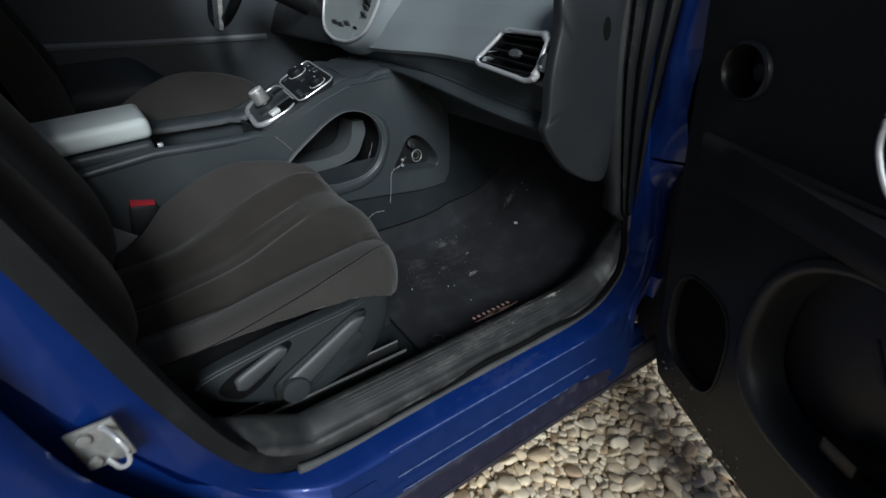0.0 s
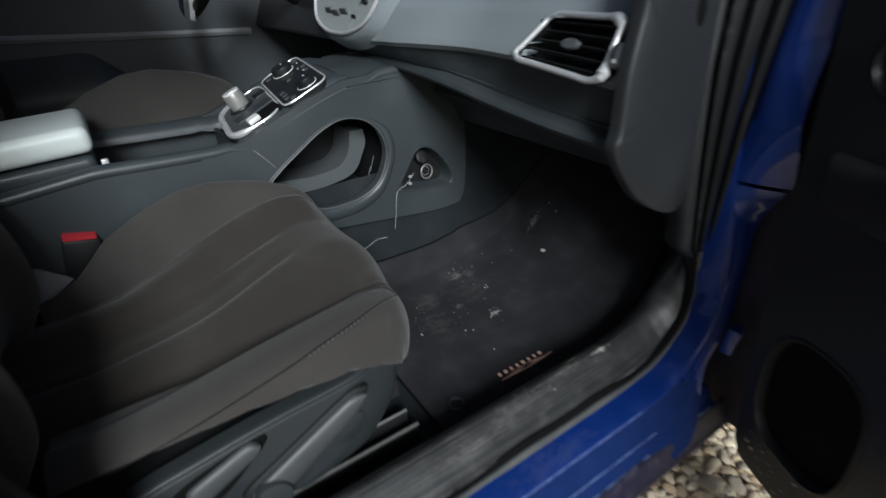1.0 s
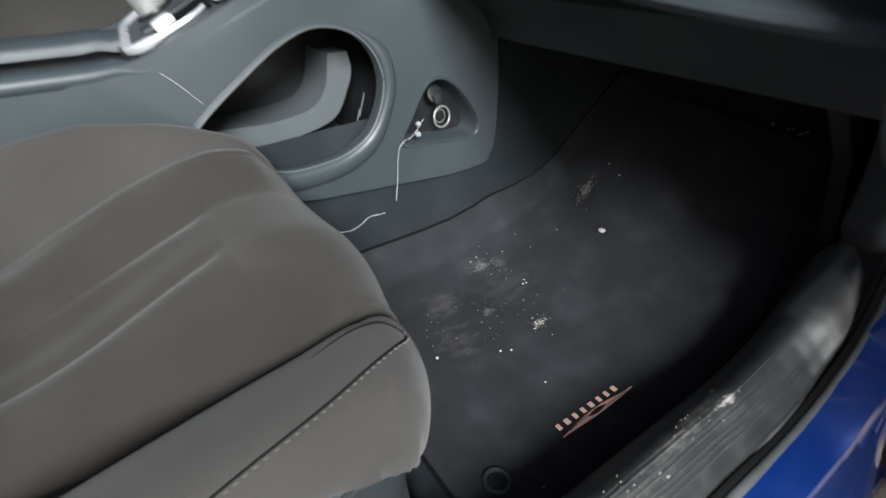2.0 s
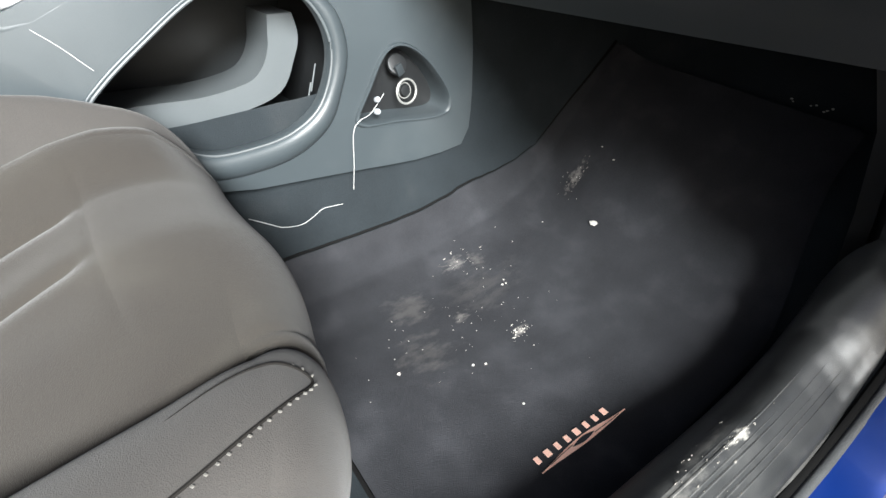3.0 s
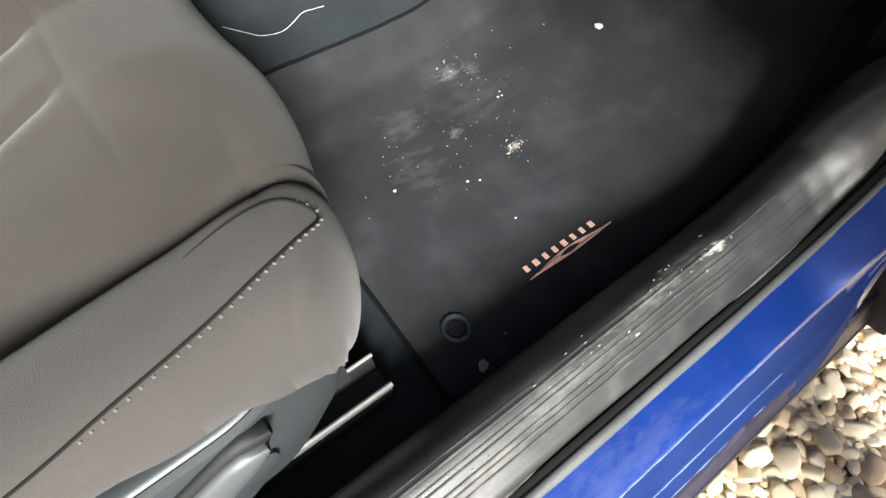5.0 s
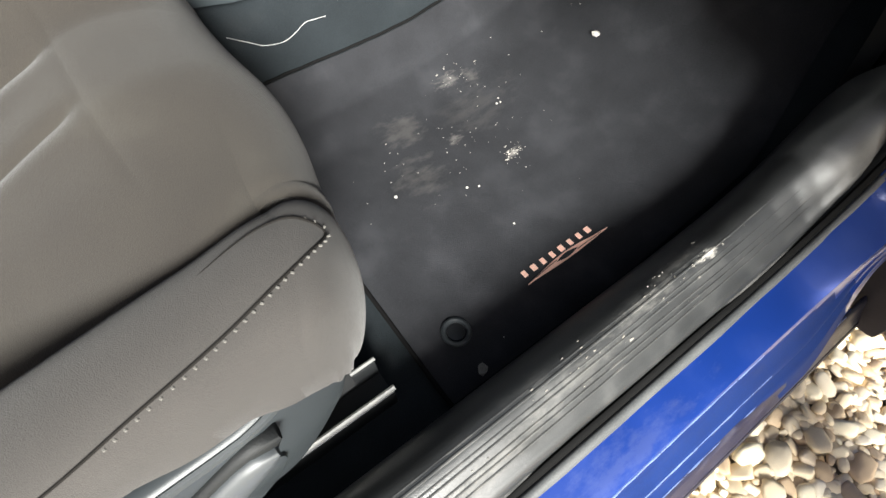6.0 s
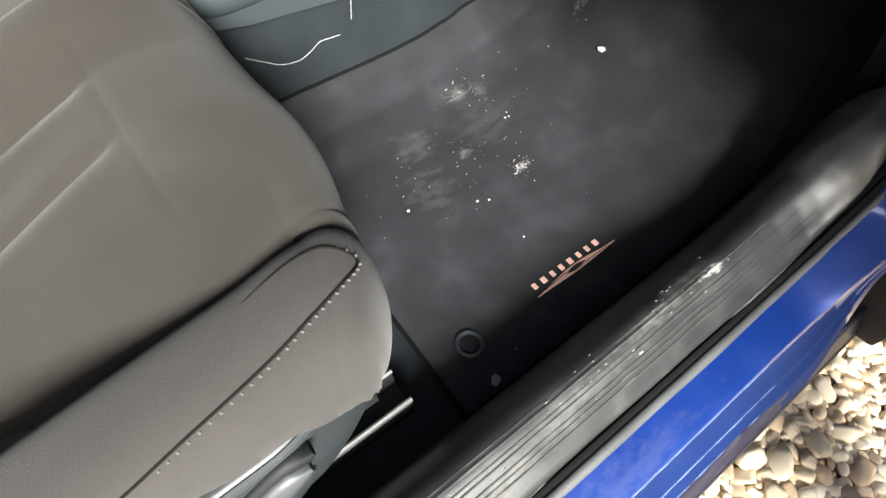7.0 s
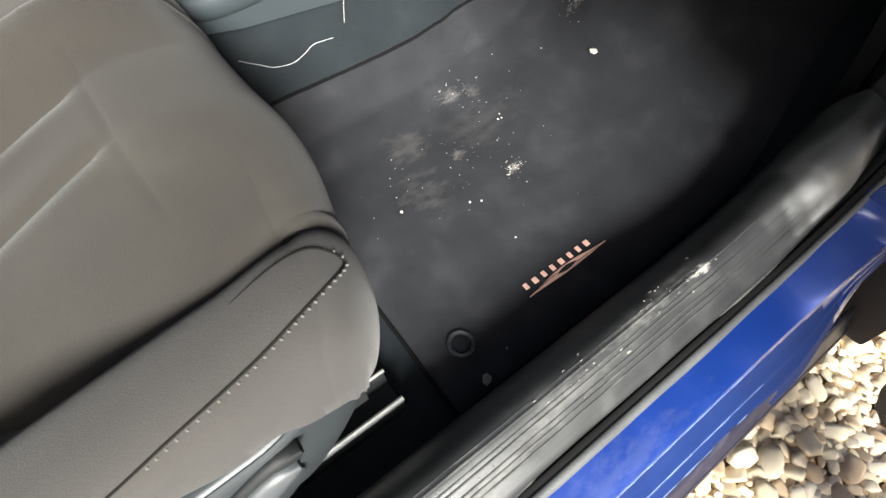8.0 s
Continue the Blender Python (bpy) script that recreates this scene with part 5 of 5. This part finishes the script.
part("cap_slot", loft([[(0.7785 + h, 0.045 + 0.009 * f * math.cos(q), 0.960 + 0.020 * f * math.sin(q) - 0.003 * math.cos(q)) for q in np.linspace(0, 2 * math.pi, 24, endpoint=False)] for f, h in ((1.0, -0.003), (1.0, 0.0010), (0.88, 0.0018), (0.82, 0.0004), (0.2, 0.0002))]), BINDING, dash, "dark oval slot")
# air vent
VC = [Vector((0.570, -0.010, 0.948)), Vector((0.738, -0.040, 0.951)), Vector((0.734, -0.074, 0.876)), Vector((0.547, -0.066, 0.887))]
def vent_point(a, b, out=0.0):
    p = VC[3].lerp(VC[2], a).lerp(VC[0].lerp(VC[1], a), b)
    return p + Vector((0.05, -0.86, 0.38)) * (out + 0.012)
vring = []
for (a, b), (c, d) in zip(((0.0, 0.06), (0.97, 0.0), (0.98, 0.98), (0.09, 0.98)), ((0.97, 0.0), (0.98, 0.98), (0.09, 0.98), (0.0, 0.06))):
    for f in np.linspace(0.10, 0.90, 7):
        vring.append((a + (c - a) * f, b + (d - b) * f))
vring = [tuple(p) for p in spline(vring, 2, True)]
vent = part("air_vent", loft([[vent_point(a, b, o) for a, b in vring] for o in (-0.03, 0.0035)], True, False), BLACK, dash, "black louvred air vent with bright rim")
part("vent_back", loft([[vent_point(0.5 + (a - 0.5) * f, 0.5 + (b - 0.5) * f, -0.030) for a, b in vring] for f in (1.0, 0.3)], True, True), BLACK, vent)
k = len(vring)
part("vent_rim", tube([vent_point(0.5 + (a - 0.5) * 1.03, 0.5 + (b - 0.5) * 1.05, 0.005) for a, b in vring], lambda s: 0.0048 + 0.0045 * (math.exp(-((s - 0.27) / 0.025) ** 2) + math.exp(-((s - 0.49) / 0.025) ** 2)), 10, None, True), CHROME, vent, "satin chrome vent rim")
for i in range(5):
    b = 0.12 + 0.19 * i
    part("slat", loft([[vent_point(a, b + q, o) for q, o in ((-0.030, -0.005), (-0.022, -0.001), (0.0, 0.001), (0.030, -0.004), (0.040, -0.020), (0.0, -0.022))] for a in (0.08 + 0.012 * i, 0.94)]), BLACK, vent)
part("tab", loft([[vent_point(0.52 + da * f, 0.50 + db * f, o) for da, db in [(0.105 * math.cos(q), 0.10 * math.sin(q)) for q in np.linspace(0, 2 * math.pi, 20, endpoint=False)]] for f, o in ((1, -0.003), (1, 0.004), (0.85, 0.006))]), LINER, vent, "grey direction tab")
part("thumb_wheel", disc(vent_point(1.07, 0.45, 0.0), (1, 0, 0), 0.017, 0.010, 20, 0.002), PLASTIC, vent, "ribbed thumb wheel")
part("wheel_mark", rbox((0.006, 0.004, 0.016), vent_point(1.075, 0.40, 0.014), 0.001, (-25, 0, 0)), PALE, vent)

# centre stack
BZ = spline([(-0.190, 1.055), (-0.172, 0.980), (-0.138, 0.928), (-0.07, 0.904), (-0.005, 0.899), (0.060, 0.904), (0.126, 0.928), (0.160, 0.980), (0.178, 1.055)], 6)
def stack_point(a, z, out=0.0):
    return Vector((a, -0.118 + (z - 0.90) * 0.42 - out * 0.92, z + out * 0.39))
ring = [(p[0], p[1]) for p in BZ]
m4 = np.array((0.0, 1.02))
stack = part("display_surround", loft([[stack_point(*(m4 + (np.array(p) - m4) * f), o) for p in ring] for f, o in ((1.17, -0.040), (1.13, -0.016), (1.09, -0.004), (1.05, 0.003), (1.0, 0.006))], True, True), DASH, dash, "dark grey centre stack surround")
face = part("stack_face", loft([[stack_point(*(m4 + (np.array(p) - m4) * f), o) for p in ring] for f, o in ((0.99, 0.004), (0.97, 0.0085))], True, True), SCREEN, stack, "pale grey glossy display face")
part("stack_rim", tube([stack_point(p[0], p[1], 0.009) for p in ring], 0.0042, 8), CHROME, stack, "bright rim")
part("display", rbox((0.085, 0.004, 0.06), stack_point(0.0, 1.02, 0.0105), 0.002, (-67 + 90, 0, 0)), SILVERVINYL, stack)
part("side_buttons", rbox((0.030, 0.006, 0.075), stack_point(0.112, 0.990, 0.011), 0.003, (23, 10, 0)), BLACK, stack, "black button strip")
for i in range(4):
    part("button", rbox((0.024, 0.006, 0.012), stack_point(0.110 + 0.004 * i, 0.966 + 0.017 * i, 0.015), 0.002, (23, 10, 0)), PLASTIC, stack)
for i in range(3):
    part("button", rbox((0.034, 0.005, 0.016), stack_point(-0.062 + 0.04 * i, 0.942 - 0.004 * (i == 1), 0.011), 0.003, (23, 0, 0)), LINER, stack)
part("mark", rbox((0.018, 0.003, 0.009), stack_point(0.07, 0.934, 0.011), 0.001, (23, 0, 0)), BLACK, stack)

# ---- steering wheel ----
wheel = thing("steering_wheel", (-0.39, -0.26, 1.02), "black steering wheel with a bright lower spoke", "steering wheel")
ax = Vector((0.0, -0.90, 0.42))
part("rim", torus((-0.39, -0.28, 1.115), ax, 0.183, 0.015, 48, 12), BLACK, wheel)
part("hub", disc((-0.39, -0.25, 1.11), ax, 0.075, 0.06, 28, 0.02), BLACK, wheel)
part("lower_spoke", loft([[Vector((-0.335 + 1.5 * a, -0.345 - 0.02 * f, 1.060 - 0.125 * f)) + Vector((0, 0, 0)) + ax * o for a, o in ((-0.030 + 0.012 * f, 0.0), (-0.022, 0.012), (0.022, 0.012), (0.030 - 0.012 * f, 0.0), (0, -0.01))] for f in (0, 0.4, 0.8, 1.0)]), CHROME, wheel, "bright metal lower spoke")
part("column", tube([(-0.39, -0.24, 1.09), (-0.39, -0.02, 0.97)], 0.045, 16), BLACK, wheel)

# ---- driver's door, closed, on the far side ----
far_door = thing("driver_door", (-0.72, -0.35, 0.3), "closed driver's door with dark trim and a bright strip", "car door", "car doors")
part("door_panel", rbox((0.07, 1.75, 0.86), (-0.765, -0.55, 0.655), 0.02), FARDOOR, far_door, "dark plastic door trim")
part("trim_strip", loft([[(-0.726 + a, y, 0.888 + 0.004 * math.sin(y * 3) - 0.064 * (y + 0.45) + c) for a, c in ((-0.02, -0.014), (0.004, -0.010), (0.010, 0.0), (0.004, 0.009), (-0.02, 0.012))] for y in np.linspace(-0.86, -0.12, 18)]), PALE, far_door, "pale grey trim strip")
part("armrest", sheet(lambda u, v: (-0.72 + 0.07 * math.sin(math.pi * min(1, u * 1.2) * 0.5), -0.82 + 0.36 * v, 0.70 + 0.155 * (1 - u) * (1 - smooth01((v - 0.55) / 0.45) * 0.7)), 10, 16, 0.02), CONSOLE, far_door, "grey padded door armrest", 60)
part("pocket", rbox((0.05, 0.7, 0.18), (-0.725, -0.35, 0.42), 0.02), BLACK, far_door)

# ---- open passenger door ----
HINGE, ALONG, INWARD = Vector((0.905, 0.160, 0.0)), Vector((0.9114, -0.4116, 0.0)), Vector((-0.4116, -0.9114, 0.0))
def door_point(u, z, w=0.0):
    p = HINGE + ALONG * u + INWARD * w
    return (p.x, p.y, z)
door = thing("passenger_door", door_point(0.4, 0.22), "open passenger door with black plastic inner trim", "car door", "car doors")
DOUT = spline([(0.015, 0.30), (0.030, 0.225), (0.075, 0.205), (0.30, 0.203), (0.60, 0.204), (0.92, 0.215), (1.02, 0.30), (1.08, 0.60), (1.10, 0.93), (0.95, 1.0), (0.55, 1.03), (0.15, 1.04), (0.0, 1.04), (-0.01, 0.90), (0.0, 0.60)], 6, True)
m5 = np.array((0.5, 0.62))
part("door_shell", loft([[door_point(*(m5 + (p - m5) * f), w) for p in DOUT] for f, w in ((0.96, -0.16), (1.0, -0.14), (1.0, -0.03), (0.975, -0.014), (0.93, -0.08))]), PAINT, door, "blue painted door shell")
BOWL = [np.array((0.455 + 0.190 * math.copysign(abs(math.cos(a)) ** 0.8, math.cos(a)) + 0.02 * math.sin(a), 0.540 + 0.168 * math.copysign(abs(math.sin(a)) ** 0.85, math.sin(a)))) for a in np.linspace(0, 2 * math.pi, 40, endpoint=False)]
SPK = [np.array((0.115 + 0.048 * math.cos(a), 0.905 + 0.040 * math.sin(a))) for a in np.linspace(0, 2 * math.pi, 28, endpoint=False)]
GRILLE = [np.array((0.135 + 0.090 * math.copysign(abs(math.cos(a)) ** 0.7, math.cos(a)), 0.402 + 0.112 * math.copysign(abs(math.sin(a)) ** 0.7, math.sin(a)))) for a in np.linspace(0, 2 * math.pi, 36, endpoint=False)]
trim_outline = [m5 + (p - m5) * 0.985 for p in DOUT]
def trim_point(a, b, d):
    belly = 0.010 * smooth01((0.62 - b) / 0.25) * smooth01((a - 0.1) / 0.2)
    return door_point(a, b, 0.006 + belly - d)
part("inner_trim", plate(dense(trim_outline, 0.05), [BOWL, SPK, GRILLE], trim_point, 0.02), DOORTRIM, door, "matt black plastic door trim", 50)
rings = []
for p in BOWL:
    c = np.array((0.455, 0.540))
    rings.append([trim_point(*(c + (p - c) * f), -o) for f, o in ((1.10, -0.002), (1.08, 0.007), (1.03, 0.011), (0.98, 0.008), (0.95, -0.005), (0.92, -0.06))])
part("pocket_rim", loft(rings, True, False, True), ENDCAP, door, "smooth rounded rim of the door pocket", 60)
part("pocket_floor", plate([np.array((0.455, 0.540)) + (p - np.array((0.455, 0.540))) * 0.95 for p in BOWL], [], lambda a, b, d: door_point(a, b, -0.055 - d), 0.005), BLACK, door)
part("pocket_tab", rbox((0.06, 0.03, 0.03), door_point(0.455, 0.42, -0.02), 0.006, (0, 0, -24)), BLACK, door)
# added grey bar that draws the glint inside the pocket
part("pocket_glint", tube([door_point(0.415, 0.60, -0.04), door_point(0.45, 0.555, -0.035), door_point(0.48, 0.535, -0.04)], 0.005, 8), PLASTIC, door)
c = np.array((0.135, 0.402))
grille = part("speaker_rim", loft([[trim_point(*(c + (p - c) * f), -o) for f, o in ((1.05, -0.002), (1.04, 0.002), (1.0, 0.003), (0.97, -0.002), (0.96, -0.02))] for p in GRILLE], True, False, True), DOORTRIM, door, "black rim of the lower speaker recess", 60)
part("speaker_cloth", plate([c + (p - c) * 0.98 for p in GRILLE], [], lambda a, b, d: door_point(a, b, -0.008 - d), 0.005), BINDING, grille, "matt black speaker cloth")
spk = part("round_port", loft([[trim_point(*(np.array((0.115, 0.905)) + (p - np.array((0.115, 0.905))) * f), -o) for f, o in ((1.16, -0.002), (1.12, 0.006), (1.02, 0.009), (0.95, 0.004), (0.92, -0.04))] for p in SPK], True, False, True), BLACK, door, "round black port with glossy rim", )
part("port_back", plate([np.array((0.115, 0.905)) + (p - np.array((0.115, 0.905))) * 0.93 for p in SPK], [], lambda a, b, d: door_point(a, b, -0.04 - d), 0.004), BLACK, spk)
part("port_cone", disc(door_point(0.110, 0.90, -0.028), INWARD, 0.014, 0.02, 20, 0.004), PLASTIC, spk)
part("handle_trim", tube(spline([door_point(0.51, 0.935, 0.02), door_point(0.432, 0.926, 0.024), door_point(0.384, 0.914, 0.026), door_point(0.377, 0.888, 0.026), door_point(0.384, 0.855, 0.026), door_point(0.412, 0.815, 0.024), door_point(0.46, 0.795, 0.02)], 6), 0.0034, 8), SATIN, door, "satin metal door pull trim")
part("armrest", loft([[door_point(u, 0.762 + dz, 0.004 + dw * min(1.0, 0.14 + max(0.0, u - 0.12) * 2.2)) for dz, dw in ((-0.06, 0.0), (-0.035, 0.05), (0.0, 0.068), (0.025, 0.06), (0.03, 0.0))] for u in np.linspace(0.05, 0.95, 18)]), DOORTRIM, door, "black padded door armrest", 60)
rgd = random.Random(21)
b = bmesh.new()
for i in range(46):
    u, z = 0.05 + 0.28 * rgd.random(), 0.215 + abs(rgd.gauss(0, 0.035))
    p = trim_point(u, z, -0.001)
    b2 = crumb_mesh(200 + i, 0.0015 + 0.003 * rgd.random() ** 3)
    bmesh.ops.translate(b2, vec=p, verts=b2.verts)
    b = join(b, b2)
part("mud_specks", b, DUST, door, "dried pale mud specks", 0)

# ---- pebbles ----
def pebble_mesh(seed, sub):
    rg2 = random.Random(seed)
    b2 = bmesh.new()
    bmesh.ops.create_icosphere(b2, subdivisions=sub, radius=1.0)
    off = Vector((seed * 3.1, seed * 1.7, 0))
    ax3 = (1.0, 0.55 + 0.36 * rg2.random(), 0.25 + 0.16 * rg2.random())
    for v in b2.verts:
        d = v.co.normalized()
        p = Vector([math.copysign(abs(c) ** 0.66, c) for c in d])
        r = 0.94 + 0.34 * noise.noise(d * 1.1 + off) + 0.14 * noise.noise(d * 2.4 + off)
        v.co = Vector((p.x * ax3[0], p.y * ax3[1], p.z * ax3[2])) * r
    me = bpy.data.meshes.new("pebble")
    b2.to_mesh(me)
    b2.free()
    me.materials.append(PEBBLE)
    me.shade_smooth()
    return me


SHAPES = [pebble_mesh(i + 1, 2) for i in range(14)]
rgp = random.Random(77)
cells = {}
placed = []


def try_place(x, y, r):
    cx, cy = int(x / 0.05), int(y / 0.05)
    for i in range(cx - 1, cx + 2):
        for j in range(cy - 1, cy + 2):
            for (px, py, pr) in cells.get((i, j), ()):
                if (px - x) ** 2 + (py - y) ** 2 < (0.80 * (pr + r)) ** 2:
                    return False
    cells.setdefault((cx, cy), []).append((x, y, r))
    placed.append((x, y, r))
    return True


X0, X1, Y0, Y1 = 0.72, 1.75, -0.85, 0.75
for size, tries in ((0.026, 50), (0.020, 220), (0.0155, 800), (0.0118, 4000), (0.0088, 12000), (0.0066, 22000), (0.0048, 20000)):
    for _ in range(tries):
        try_place(X0 + (X1 - X0) * rgp.random(), Y0 + (Y1 - Y0) * rgp.random(), size * (0.85 + 0.3 * rgp.random()))
near_stones = [p for p in placed if 0.86 < p[0] < 1.14 and -0.12 < p[1] < 0.34 and p[2] > 0.0075][:300]
chosen = set(near_stones)
rest_v, rest_f = [], []
for (x, y, r) in placed + [(X0 + (X1 - X0) * rgp.random(), Y0 + (Y1 - Y0) * rgp.random(), -0.02) for _ in range(1500)]:
    me = SHAPES[rgp.randrange(len(SHAPES))]
    deep = r < 0
    r = abs(r)
    long = r * 1.3
    m = Matrix.Translation((x, y, (-0.020 if deep else -0.014 + 0.25 * r) + 0.004 * rgp.random())) @ Euler((rgp.gauss(0, 0.25), rgp.gauss(0, 0.25), rgp.random() * 6.283)).to_matrix().to_4x4() @ Matrix.Diagonal((long, long, long, 1))
    if (x, y, r) in chosen and not deep:
        o = new("pebble", me)
        o.parent = ground
        o.matrix_basis = m
    else:
        base = len(rest_v)
        rest_v += [tuple(m @ v.co) for v in me.vertices]
        rest_f += [tuple(i + base for i in f.vertices) for f in me.polygons]
COARSE = [pebble_mesh(i + 31, 1) for i in range(8)]
for _ in range(5200):
    x, y, r = -2.4 + 6.0 * rgp.random(), -3.2 + 5.6 * rgp.random(), 0.012 + 0.022 * rgp.random() ** 2
    if X0 - 0.01 < x < X1 + 0.01 and Y0 - 0.01 < y < Y1 + 0.01:
        continue
    me = COARSE[rgp.randrange(len(COARSE))]
    m = Matrix.Translation((x, y, -0.012 + 0.3 * r)) @ Euler((rgp.gauss(0, 0.25), rgp.gauss(0, 0.25), rgp.random() * 6.283)).to_matrix().to_4x4() @ Matrix.Diagonal((1.3 * r, 1.3 * r, 1.3 * r, 1))
    base = len(rest_v)
    rest_v += [tuple(m @ v.co) for v in me.vertices]
    rest_f += [tuple(i + base for i in f.vertices) for f in me.polygons]
me = bpy.data.meshes.new("loose_pebbles")
me.from_pydata(rest_v, [], rest_f)
me.materials.append(PEBBLE)
me.shade_smooth()
loose = new("loose_pebbles", me)
tagged(loose, "loose rounded river pebbles in cream, tan and grey", "pebbles", kind="stuff")
